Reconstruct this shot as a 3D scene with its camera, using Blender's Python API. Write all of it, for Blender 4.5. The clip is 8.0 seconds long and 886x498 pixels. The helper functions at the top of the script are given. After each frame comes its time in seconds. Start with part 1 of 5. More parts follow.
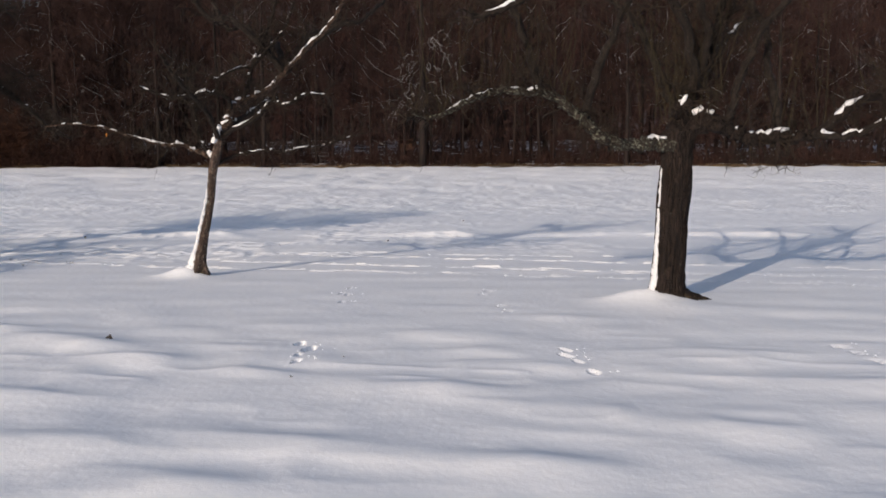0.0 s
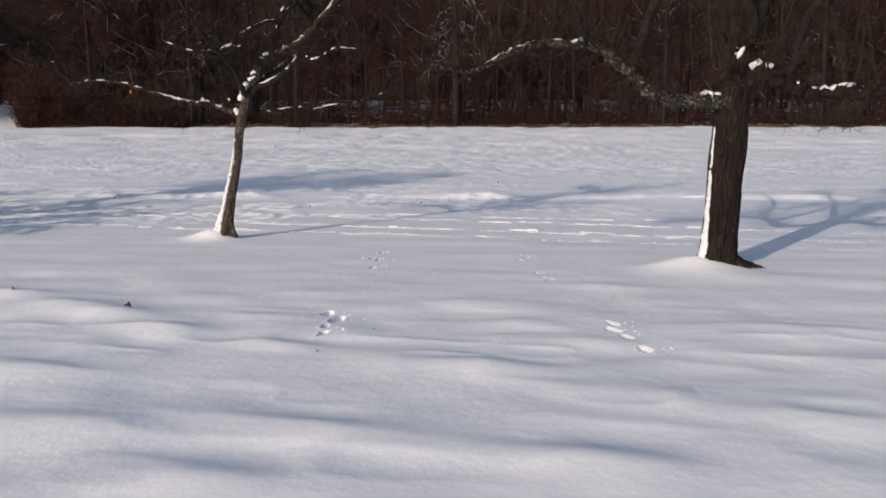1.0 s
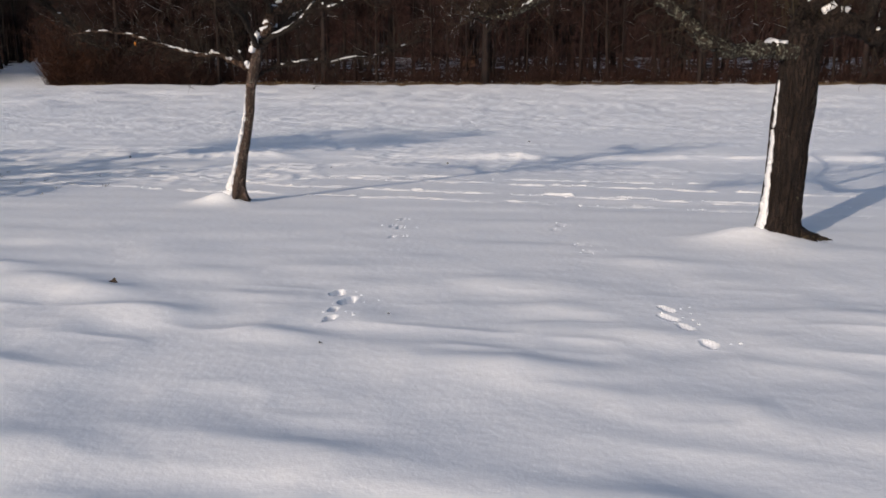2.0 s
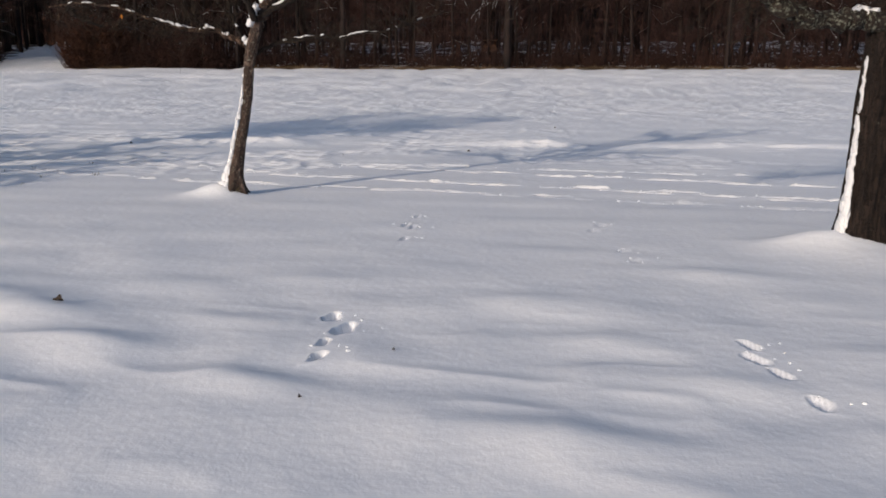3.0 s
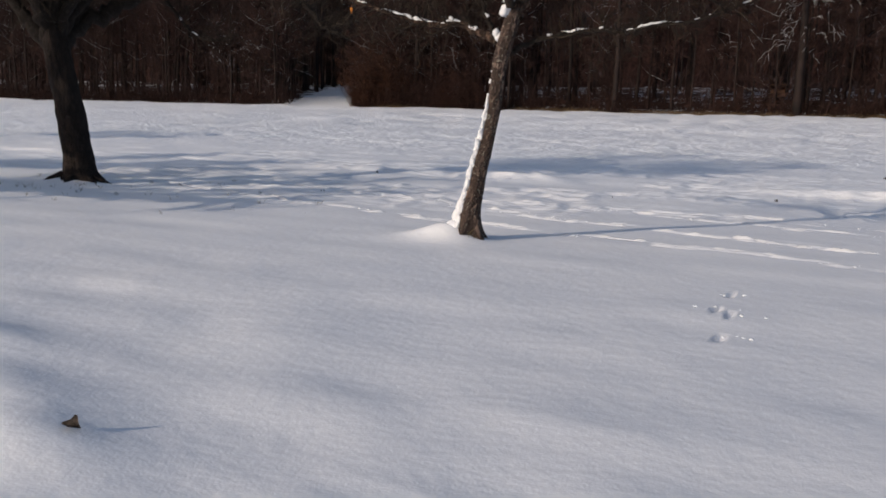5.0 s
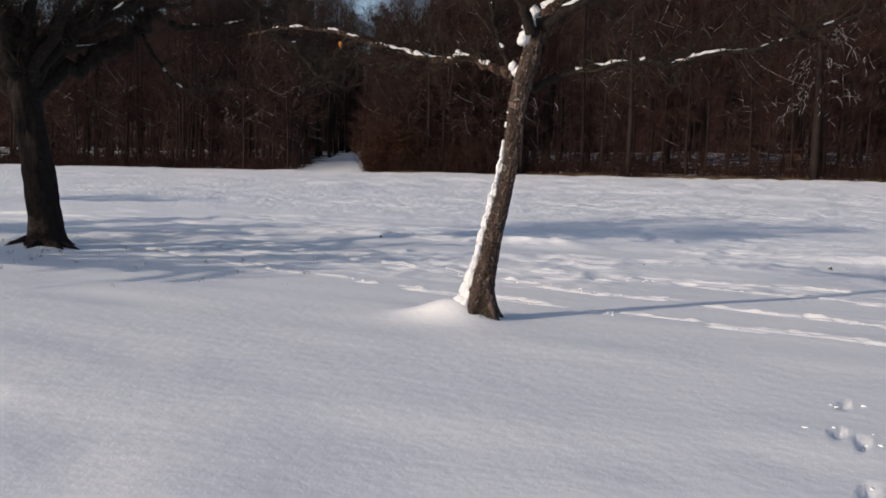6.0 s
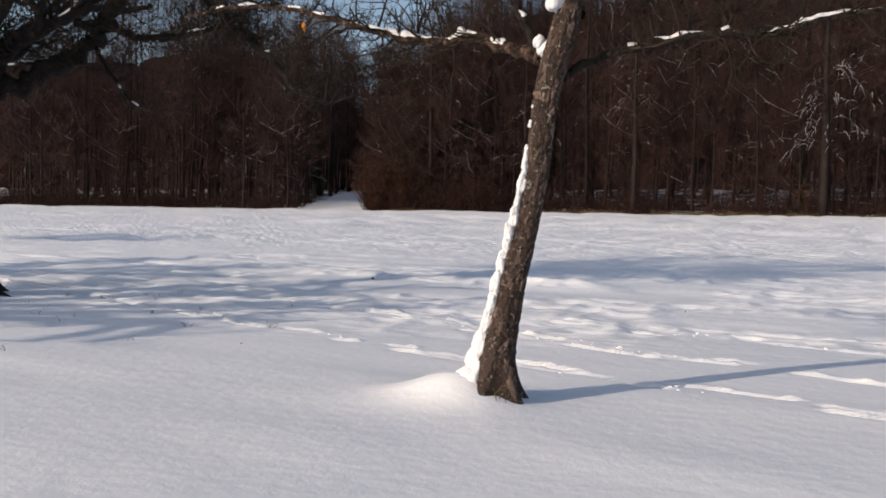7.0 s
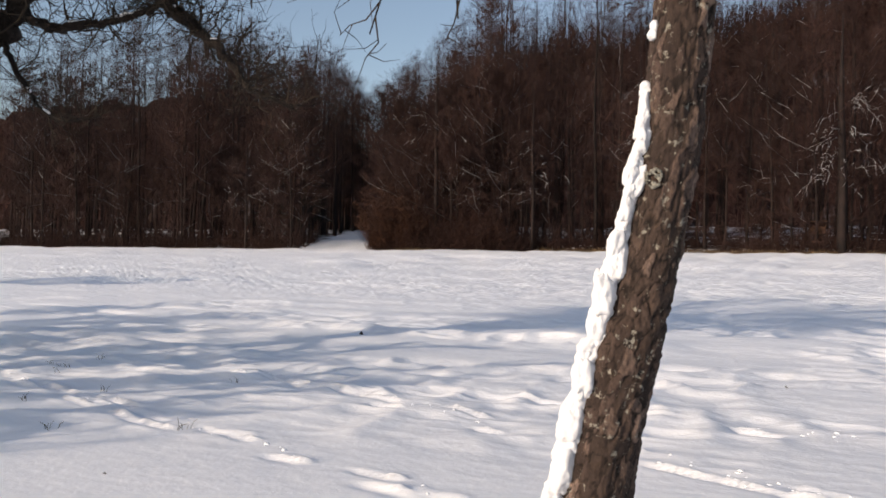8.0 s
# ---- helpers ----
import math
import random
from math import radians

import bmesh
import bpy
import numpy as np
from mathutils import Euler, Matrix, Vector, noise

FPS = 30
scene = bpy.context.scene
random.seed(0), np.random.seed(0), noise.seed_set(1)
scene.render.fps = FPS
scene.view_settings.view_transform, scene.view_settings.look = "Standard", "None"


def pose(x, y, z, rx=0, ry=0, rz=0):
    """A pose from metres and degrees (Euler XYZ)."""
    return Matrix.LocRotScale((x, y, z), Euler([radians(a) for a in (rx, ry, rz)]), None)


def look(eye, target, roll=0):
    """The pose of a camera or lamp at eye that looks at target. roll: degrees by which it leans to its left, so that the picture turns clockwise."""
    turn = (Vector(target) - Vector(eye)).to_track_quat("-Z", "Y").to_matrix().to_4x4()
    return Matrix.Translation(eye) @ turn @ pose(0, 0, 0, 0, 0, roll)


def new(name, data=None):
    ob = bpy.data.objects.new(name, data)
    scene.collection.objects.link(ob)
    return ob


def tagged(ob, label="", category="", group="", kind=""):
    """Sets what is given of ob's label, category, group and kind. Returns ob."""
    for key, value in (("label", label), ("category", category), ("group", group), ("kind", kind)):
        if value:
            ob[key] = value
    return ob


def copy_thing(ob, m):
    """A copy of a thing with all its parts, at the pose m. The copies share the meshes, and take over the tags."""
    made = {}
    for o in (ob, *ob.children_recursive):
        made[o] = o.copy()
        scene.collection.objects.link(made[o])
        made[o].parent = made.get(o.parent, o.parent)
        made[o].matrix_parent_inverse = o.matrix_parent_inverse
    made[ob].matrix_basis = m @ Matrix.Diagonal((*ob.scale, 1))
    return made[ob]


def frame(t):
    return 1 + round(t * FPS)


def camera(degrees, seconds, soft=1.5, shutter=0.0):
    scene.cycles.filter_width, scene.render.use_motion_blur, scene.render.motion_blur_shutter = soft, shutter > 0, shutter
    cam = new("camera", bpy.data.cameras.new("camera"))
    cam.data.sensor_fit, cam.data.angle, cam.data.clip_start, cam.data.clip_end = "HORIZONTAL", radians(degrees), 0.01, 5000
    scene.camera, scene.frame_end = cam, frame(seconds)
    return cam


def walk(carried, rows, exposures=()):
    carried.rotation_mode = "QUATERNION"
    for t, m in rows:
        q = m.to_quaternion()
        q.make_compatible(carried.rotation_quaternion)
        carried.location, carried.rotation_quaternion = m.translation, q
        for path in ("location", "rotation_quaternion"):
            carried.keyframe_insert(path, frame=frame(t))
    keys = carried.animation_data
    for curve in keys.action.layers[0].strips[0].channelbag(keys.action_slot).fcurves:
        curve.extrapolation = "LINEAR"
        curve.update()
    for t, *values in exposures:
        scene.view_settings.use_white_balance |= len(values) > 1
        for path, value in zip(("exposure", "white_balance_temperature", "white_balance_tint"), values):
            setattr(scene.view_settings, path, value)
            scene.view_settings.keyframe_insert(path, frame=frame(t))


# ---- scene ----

from mathutils import Quaternion

cam = camera(56.0, 8.0, soft=1.75)
# seconds, eye, a point two metres ahead, roll
ROWS = [
    (0.0, (-0.007, 0.030, 1.599), (-0.012, 2.024, 1.434), -0.1),
    (0.5, (-0.046, 0.258, 1.605), (-0.086, 2.248, 1.404), -0.1),
    (1.0, (-0.056, 0.594, 1.583), (-0.138, 2.576, 1.325), 0.0),
    (1.5, (-0.061, 1.044, 1.563), (-0.184, 3.016, 1.248), 0.0),
    (3.0, (-0.193, 2.946, 1.493), (-0.388, 4.898, 1.104), 0.2),
    (3.5, (-0.299, 3.709, 1.423), (-0.571, 5.650, 1.028), 0.1),
    (4.0, (-0.485, 4.503, 1.326), (-0.968, 6.402, 0.924), 0.1),
    (4.5, (-0.734, 5.282, 1.224), (-1.419, 7.119, 0.829), 0.9),
    (5.0, (-0.977, 5.993, 1.160), (-1.766, 7.807, 0.865), 1.8),
    (6.5, (-1.941, 8.355, 1.023), (-2.778, 10.169, 0.923), 1.7),
    (7.0, (-2.381, 9.326, 0.999), (-3.218, 11.141, 0.950), 1.4),
    (7.5, (-2.921, 10.478, 1.005), (-3.764, 12.292, 1.012), 1.3),
    (8.0, (-3.523, 11.834, 1.043), (-4.376, 13.643, 1.088), 1.1),
]
walk(cam, [(t, look(e, a, r)) for t, e, a, r in ROWS], exposures=[(0.0, -0.03, 7250, 16.0), (1.5, -0.08, 7250, 16.0), (3.5, -0.20, 7150, 15.5), (4.5, -0.21, 7150, 15.5), (6.5, -0.03, 7350, 16.0), (7.0, 0.12, 7450, 16.0), (8.0, 0.34, 7650, 16.5)])

# ---- sky and sun ----
SUN_ELEV = 17.5
SUN_WAY = Vector((-0.53, -0.85, 0)).normalized()
to_sun = Vector((SUN_WAY.x * math.cos(radians(SUN_ELEV)), SUN_WAY.y * math.cos(radians(SUN_ELEV)), math.sin(radians(SUN_ELEV))))
world = bpy.data.worlds.new("winter_sky")
scene.world = world
world.use_nodes = True
wn = world.node_tree
sky = wn.nodes.new("ShaderNodeTexSky")
sky.sky_type = "NISHITA"
sky.sun_disc = False
sky.sun_elevation = radians(SUN_ELEV)
sky.sun_rotation = math.atan2(SUN_WAY.x, SUN_WAY.y)
sky.air_density, sky.dust_density, sky.ozone_density = 1.0, 1.0, 2.0
wn.links.new(sky.outputs[0], wn.nodes["Background"].inputs[0])
wn.nodes["Background"].inputs[1].default_value = 0.14
sun_data = bpy.data.lights.new("sun", "SUN")
sun_data.energy, sun_data.angle, sun_data.color = 3.05, radians(0.4), (1.0, 0.93, 0.83)
sun = new("sun", sun_data)
sun.matrix_world = look(to_sun * 100, (0, 0, 0))


# ---- materials ----
def material(name, rough=0.8):
    m = bpy.data.materials.new(name)
    m.use_nodes = True
    b = m.node_tree.nodes["Principled BSDF"]
    b.inputs["Roughness"].default_value = rough
    b.inputs["Specular IOR Level"].default_value = 0.25
    return m, m.node_tree, b


def ramp(nt, src, stops):
    r = nt.nodes.new("ShaderNodeValToRGB")
    el = r.color_ramp.elements
    while len(el) < len(stops):
        el.new(0.5)
    for e, (p, c) in zip(el, stops):
        e.position, e.color = p, (*c, 1)
    nt.links.new(src, r.inputs[0])
    return r.outputs[0]


def coords(nt, scale=(1, 1, 1)):
    g = nt.nodes.new("ShaderNodeNewGeometry")
    mp = nt.nodes.new("ShaderNodeMapping")
    mp.inputs["Scale"].default_value = scale
    nt.links.new(g.outputs["Position"], mp.inputs[0])
    return mp.outputs[0]


def noise_tex(nt, vec, scale, detail=4.0, rough=0.55):
    n = nt.nodes.new("ShaderNodeTexNoise")
    n.inputs["Scale"].default_value, n.inputs["Detail"].default_value, n.inputs["Roughness"].default_value = scale, detail, rough
    nt.links.new(vec, n.inputs["Vector"])
    return n.outputs[0]


def mix(nt, fac, a, b, kind="MIX"):
    n = nt.nodes.new("ShaderNodeMix")
    n.data_type, n.blend_type = "RGBA", kind
    for sock, v in ((n.inputs[0], fac), (n.inputs[6], a), (n.inputs[7], b)):
        if isinstance(v, (int, float)):
            sock.default_value = v
        elif isinstance(v, tuple):
            sock.default_value = (*v, 1)
        else:
            nt.links.new(v, sock)
    return n.outputs[2]


def bump(nt, bsdf, height, strength, distance, before=None):
    n = nt.nodes.new("ShaderNodeBump")
    n.inputs["Strength"].default_value, n.inputs["Distance"].default_value = strength, distance
    nt.links.new(height, n.inputs["Height"])
    if before is not None:
        nt.links.new(before, n.inputs["Normal"])
    nt.links.new(n.outputs[0], bsdf.inputs["Normal"])
    return n.outputs[0]


def snow_material(name, field=False, low=(0.83, 0.845, 0.875), high=(0.90, 0.905, 0.92)):
    m, nt, b = material(name, 0.55)
    c = coords(nt)
    tone = noise_tex(nt, c, 0.8, 3)
    nt.links.new(ramp(nt, tone, [(0.3, low), (0.7, high)]), b.inputs["Base Color"])
    first = bump(nt, b, noise_tex(nt, c, 9.0, 3), 0.5, 0.012)
    second = bump(nt, b, noise_tex(nt, c, 95.0, 2), 0.28, 0.004, first)
    if field:
        # wind-combed crust and stubble of the far meadow
        far = coords(nt, (0.42, 0.9, 1.0))
        pos = nt.nodes.new("ShaderNodeSeparateXYZ")
        nt.links.new(coords(nt), pos.inputs[0])
        mask = nt.nodes.new("ShaderNodeMapRange")
        mask.inputs["From Min"].default_value, mask.inputs["From Max"].default_value = 24.0, 34.0
        nt.links.new(pos.outputs[1], mask.inputs[0])
        mul = nt.nodes.new("ShaderNodeMath")
        mul.operation = "MULTIPLY"
        nt.links.new(noise_tex(nt, far, 6.0, 3, 0.6), mul.inputs[0])
        nt.links.new(mask.outputs[0], mul.inputs[1])
        third = bump(nt, b, mul.outputs[0], 0.85, 0.13, second)
        strip = nt.nodes.new("ShaderNodeFloatCurve")
        points = strip.mapping.curves[0].points
        points[0].location, points[1].location = (0.0, 0.0), (1.0, 0.0)
        for at, v in ((0.36, 0.0), (0.48, 1.0), (0.66, 1.0), (0.76, 0.0)):
            points.new(at, v)
        strip.mapping.update()
        share = nt.nodes.new("ShaderNodeMath")
        share.operation = "MULTIPLY"
        share.inputs[1].default_value = 1 / 38.0
        nt.links.new(pos.outputs[1], share.inputs[0])
        nt.links.new(share.outputs[0], strip.inputs["Value"])
        crust = nt.nodes.new("ShaderNodeMath")
        crust.operation = "MULTIPLY"
        nt.links.new(noise_tex(nt, coords(nt, (0.6, 1.0, 1.0)), 4.5, 5, 0.6), crust.inputs[0])
        nt.links.new(strip.outputs[0], crust.inputs[1])
        bump(nt, b, crust.outputs[0], 0.4, 0.06, third)
    return m


def bark_material(name, dark, mid, light, lichen, scale, plates=(1, 1, 0.4), lichen_from=0.66, depth=0.012, crack=0.54):
    m, nt, b = material(name, 0.9)
    c = coords(nt, plates)
    warp = nt.nodes.new("ShaderNodeVectorMath")
    warp.operation = "MULTIPLY_ADD"
    wn_ = nt.nodes.new("ShaderNodeTexNoise")
    wn_.inputs["Scale"].default_value = scale * 0.5
    nt.links.new(c, wn_.inputs["Vector"])
    warp.inputs[1].default_value = (2.6 / scale,) * 3
    nt.links.new(wn_.outputs[1], warp.inputs[0])
    nt.links.new(c, warp.inputs[2])
    v = nt.nodes.new("ShaderNodeTexVoronoi")
    v.feature = "DISTANCE_TO_EDGE"
    v.inputs["Scale"].default_value = scale
    nt.links.new(warp.outputs[0], v.inputs["Vector"])
    cell = nt.nodes.new("ShaderNodeTexVoronoi")
    cell.inputs["Scale"].default_value = scale
    nt.links.new(warp.outputs[0], cell.inputs["Vector"])
    sep = nt.nodes.new("ShaderNodeSeparateColor")
    nt.links.new(cell.outputs["Color"], sep.inputs[0])
    fine = noise_tex(nt, coords(nt, (1, 1, 0.5)), scale * 5, 5, 0.65)
    col = ramp(nt, sep.outputs[0], [(0.0, mid), (0.4, mid), (0.62, tuple(0.5 * (p + q) for p, q in zip(mid, light))), (1.0, light)])
    col = mix(nt, ramp(nt, fine, [(0.3, (0, 0, 0)), (0.64, (1, 1, 1))]), dark, col)
    wear = nt.nodes.new("ShaderNodeMath")
    wear.operation = "MULTIPLY_ADD"
    nt.links.new(noise_tex(nt, coords(nt), scale * 1.7, 3, 0.6), wear.inputs[0])
    wear.inputs[1].default_value = 1.3
    nt.links.new(v.outputs[0], wear.inputs[2])
    col = mix(nt, ramp(nt, wear.outputs[0], [(crack, (1, 1, 1)), (crack + 0.14, (0, 0, 0))]), col, dark)
    broad = noise_tex(nt, coords(nt, (1, 1, 0.5)), scale * 0.22, 3, 0.6)
    col = mix(nt, ramp(nt, broad, [(0.35, (0.4, 0.4, 0.4)), (0.7, (0, 0, 0))]), col, mid)
    spots = noise_tex(nt, coords(nt), scale * 1.1, 5, 0.7)
    col = mix(nt, ramp(nt, spots, [(lichen_from, (0, 0, 0)), (lichen_from + 0.05, (1, 1, 1))]), col, lichen)
    nt.links.new(col, b.inputs["Base Color"])
    edge = ramp(nt, wear.outputs[0], [(0.50, (0, 0, 0)), (0.85, (1, 1, 1))])
    first = bump(nt, b, edge, 0.9, depth)
    bump(nt, b, fine, 0.8, depth * 0.6, first)
    return m


def flaky_material(name):
    """Apple bark in plates: each plate its own tone, dark seams, pale lichen crusts."""
    m, nt, b = material(name, 0.9)
    plate, seam = nt.nodes.new("ShaderNodeAttribute"), nt.nodes.new("ShaderNodeAttribute")
    plate.attribute_name, seam.attribute_name = "plate", "seam"
    fine = noise_tex(nt, coords(nt, (1, 1, 0.45)), 130.0, 5, 0.7)
    broad = noise_tex(nt, coords(nt, (1, 1, 0.5)), 9.0, 3, 0.6)
    col = ramp(nt, plate.outputs["Fac"], [(0.0, (0.026, 0.017, 0.0145)), (0.35, (0.050, 0.033, 0.028)), (0.62, (0.092, 0.061, 0.051)), (0.84, (0.155, 0.106, 0.088)), (1.0, (0.31, 0.215, 0.175))])
    col = mix(nt, ramp(nt, broad, [(0.38, (0.75, 0.75, 0.75)), (0.66, (0, 0, 0))]), col, (0.070, 0.047, 0.037))
    col = mix(nt, ramp(nt, fine, [(0.34, (0.8, 0.8, 0.8)), (0.6, (0, 0, 0))]), col, (0.024, 0.016, 0.013))
    col = mix(nt, ramp(nt, seam.outputs["Fac"], [(0.45, (0, 0, 0)), (0.9, (1, 1, 1))]), col, (0.016, 0.011, 0.009))
    spots = noise_tex(nt, coords(nt), 40.0, 5, 0.7)
    col = mix(nt, ramp(nt, spots, [(0.59, (0, 0, 0)), (0.65, (1, 1, 1))]), col, (0.25, 0.235, 0.20))
    nt.links.new(col, b.inputs["Base Color"])
    first = bump(nt, b, fine, 0.9, 0.006)
    bump(nt, b, noise_tex(nt, coords(nt), 300.0, 3, 0.6), 0.5, 0.002, first)
    return m


def plain_material(name, c1, c2, scale, rough=0.85):
    m, nt, b = material(name, rough)
    info = nt.nodes.new("ShaderNodeNewGeometry")
    col = ramp(nt, noise_tex(nt, coords(nt), scale, 4), [(0.3, c1), (0.7, c2)])
    var = ramp(nt, info.outputs["Random Per Island"], [(0.0, (0.55, 0.55, 0.55)), (1.0, (1.35, 1.3, 1.25))])
    nt.links.new(mix(nt, 1.0, col, var, "MULTIPLY"), b.inputs["Base Color"])
    return m


M_GROUND = snow_material("snow_field", True)
M_SNOW = snow_material("snow_cap", False, (0.62, 0.635, 0.67), (0.74, 0.75, 0.775))
M_FROST = snow_material("thin_snow_over_bark", False, (0.30, 0.31, 0.335), (0.44, 0.45, 0.475))
M_BARK1 = bark_material("flaky_apple_bark", (0.012, 0.0075, 0.006), (0.080, 0.047, 0.034), (0.30, 0.19, 0.138), (0.22, 0.22, 0.19), 34.0, (1, 1, 0.42), 0.61, 0.026, 0.57)
M_FLAKY = flaky_material("flaky_apple_trunk_bark")
M_BARK2 = bark_material("ridged_old_bark", (0.008, 0.0056, 0.005), (0.021, 0.0135, 0.0108), (0.048, 0.031, 0.025), (0.12, 0.122, 0.10), 22.0, (1, 1, 0.18), 0.655, 0.024, 0.62)
M_BARK4 = bark_material("lichened_limb_bark", (0.008, 0.0062, 0.0055), (0.032, 0.024, 0.019), (0.07, 0.055, 0.042), (0.17, 0.175, 0.14), 26.0, (1, 1, 0.6), 0.53, 0.02)
M_BARK3 = bark_material("dark_limb_bark", (0.006, 0.0046, 0.0042), (0.021, 0.0148, 0.012), (0.046, 0.034, 0.027), (0.13, 0.135, 0.11), 30.0, (1, 1, 0.6), 0.64)
M_TWIG = plain_material("apple_twig_bark", (0.011, 0.008, 0.006), (0.036, 0.026, 0.018), 6.0)
M_SHOOT = plain_material("olive_shoot_bark", (0.02, 0.016, 0.009), (0.05, 0.04, 0.021), 6.0)
M_WOOD = plain_material("woodland_trunk_bark", (0.0075, 0.0050, 0.0048), (0.021, 0.0130, 0.0120), 0.8)
M_WOODTWIG = plain_material("woodland_twig_bark", (0.0185, 0.0092, 0.0085), (0.050, 0.0255, 0.0222), 0.12)
M_BRUSH = plain_material("rusty_brush", (0.015, 0.0064, 0.0052), (0.042, 0.0175, 0.0125), 0.25)
M_RUST = plain_material("rusty_bush_twigs", (0.023, 0.0098, 0.007), (0.064, 0.026, 0.0135), 0.3)
M_STRAW = plain_material("dry_straw", (0.07, 0.045, 0.025), (0.20, 0.14, 0.08), 0.5)
M_NEEDLE = plain_material("conifer_needles", (0.012, 0.014, 0.010), (0.035, 0.036, 0.022), 0.7)
M_LICHEN = plain_material("pale_lichen", (0.10, 0.10, 0.088), (0.27, 0.27, 0.24), 60.0)
M_LEAF = plain_material("dry_orange_leaf", (0.45, 0.14, 0.02), (0.6, 0.24, 0.05), 20.0)
M_GRASS = plain_material("dead_grass", (0.06, 0.05, 0.025), (0.2, 0.16, 0.08), 9.0)


def litter_material():
    m, nt, b = material("leaf_litter_with_snow", 0.9)
    c = coords(nt)
    leaves = ramp(nt, noise_tex(nt, c, 3.0, 5, 0.7), [(0.3, (0.02, 0.012, 0.008)), (0.7, (0.09, 0.045, 0.025))])
    patch = ramp(nt, noise_tex(nt, c, 0.35, 5, 0.65), [(0.53, (0, 0, 0)), (0.59, (1, 1, 1))])
    nt.links.new(mix(nt, patch, leaves, (0.8, 0.82, 0.86)), b.inputs["Base Color"])
    bump(nt, b, noise_tex(nt, c, 2.0, 4), 0.8, 0.15)
    return m


M_LITTER = litter_material()


# ---- ground relief ----
def vnoise(x, y, seed):
    """Smooth value noise in the range -1 to 1."""
    xi, yi = np.floor(x).astype(np.int64), np.floor(y).astype(np.int64)
    fx, fy = x - xi, y - yi
    fx, fy = fx * fx * fx * (fx * (fx * 6 - 15) + 10), fy * fy * fy * (fy * (fy * 6 - 15) + 10)

    def h(a, b):
        n = (a * 374761393 + b * 668265263 + seed * 982451653) & 0x7FFFFFFF
        n = ((n ^ (n >> 13)) * 1274126177) & 0x7FFFFFFF
        n = (n ^ (n >> 16)) & 0xFFFFFF
        return n / 8388607.5 - 1
    a = h(xi, yi) * (1 - fx) + h(xi + 1, yi) * fx
    b = h(xi, yi + 1) * (1 - fx) + h(xi + 1, yi + 1) * fx
    return a * (1 - fy) + b * fy


def step(v, a, b):
    t = np.clip((v - a) / (b - a), 0, 1)
    return t * t * (3 - 2 * t)


# soft drifts: x, y, length, width, height
MOUNDS = [
    (-0.10, 6.32, 0.85, 0.30, 0.085), (-2.74, 7.36, 0.55, 0.26, 0.075), (-1.62, 6.85, 0.50, 0.24, 0.07),
    (-3.40, 6.10, 0.80, 0.30, 0.07), (-2.40, 5.00, 0.80, 0.28, 0.06), (-0.65, 4.90, 0.80, 0.28, 0.06),
    (0.53, 7.10, 0.70, 0.25, 0.05), (0.85, 5.70, 0.70, 0.26, 0.05), (1.85, 5.27, 0.80, 0.28, 0.05),
    (0.50, 4.60, 0.70, 0.25, 0.05), (-1.40, 4.25, 0.70, 0.26, 0.05), (-4.00, 8.35, 0.60, 0.30, 0.08),
    (-4.80, 8.85, 0.60, 0.28, 0.07), (2.90, 10.30, 1.20, 0.35, 0.04), (-1.70, 9.00, 0.60, 0.25, 0.03),
    (-0.20, 8.60, 0.80, 0.26, 0.03), (1.20, 9.60, 0.80, 0.26, 0.03), (2.40, 7.60, 0.80, 0.28, 0.045),
    (2.72, 10.76, 0.70, 0.50, 0.105), (-3.45, 7.98, 0.55, 0.30, 0.085), (3.30, 6.40, 0.90, 0.30, 0.05), (-2.00, 7.90, 0.55, 0.22, 0.03), (0.30, 7.75, 0.6, 0.22, 0.03),
]
# hare prints: x, y, long half axis, short half axis, turn
PRINTS = [
    (-1.43, 8.05, 0.115, 0.048, 78), (-1.29, 7.82, 0.15, 0.058, 82), (-1.35, 7.52, 0.085, 0.030, 85), (-1.32, 7.27, 0.10, 0.036, 75),
    (1.12, 7.72, 0.10, 0.038, 110), (1.09, 7.47, 0.11, 0.040, 112), (1.16, 7.26, 0.11, 0.036, 112), (1.23, 6.85, 0.10, 0.042, 100),
    (-1.42, 12.26, 0.12, 0.045, 80), (-1.46, 11.62, 0.12, 0.045, 85), (-1.36, 11.50, 0.12, 0.045, 85), (-1.36, 10.87, 0.11, 0.042, 85),
    (0.62, 11.83, 0.12, 0.045, 100), (0.51, 11.51, 0.12, 0.045, 100), (0.69, 10.46, 0.11, 0.042, 100), (0.76, 10.06, 0.11, 0.042, 100),
    (3.77, 7.88, 0.11, 0.045, 105), (3.80, 7.60, 0.11, 0.045, 105), (3.84, 7.30, 0.11, 0.045, 105),
]
# lines of old footprints: from, to, step
TRAILS = [
    ((-14.0, 18.2), (-5.3, 15.3), 0.62), ((-5.3, 15.3), (1.0, 13.9), 0.66), ((1.0, 13.9), (7.5, 12.2), 0.66),
    ((-10.5, 19.0), (-3.7, 16.2), 0.62), ((-3.7, 16.2), (2.9, 14.4), 0.6), ((2.9, 14.4), (9.5, 12.9), 0.6),
    ((-6.0, 18.2), (0.0, 16.9), 0.7), ((0.0, 16.9), (8.0, 14.6), 0.7), ((-3.0, 18.3), (4.0, 17.0), 0.8),
]
TREE1, TREE2, TREE3 = (-4.07, 13.76), (2.95, 10.96), (-12.27, 16.5)


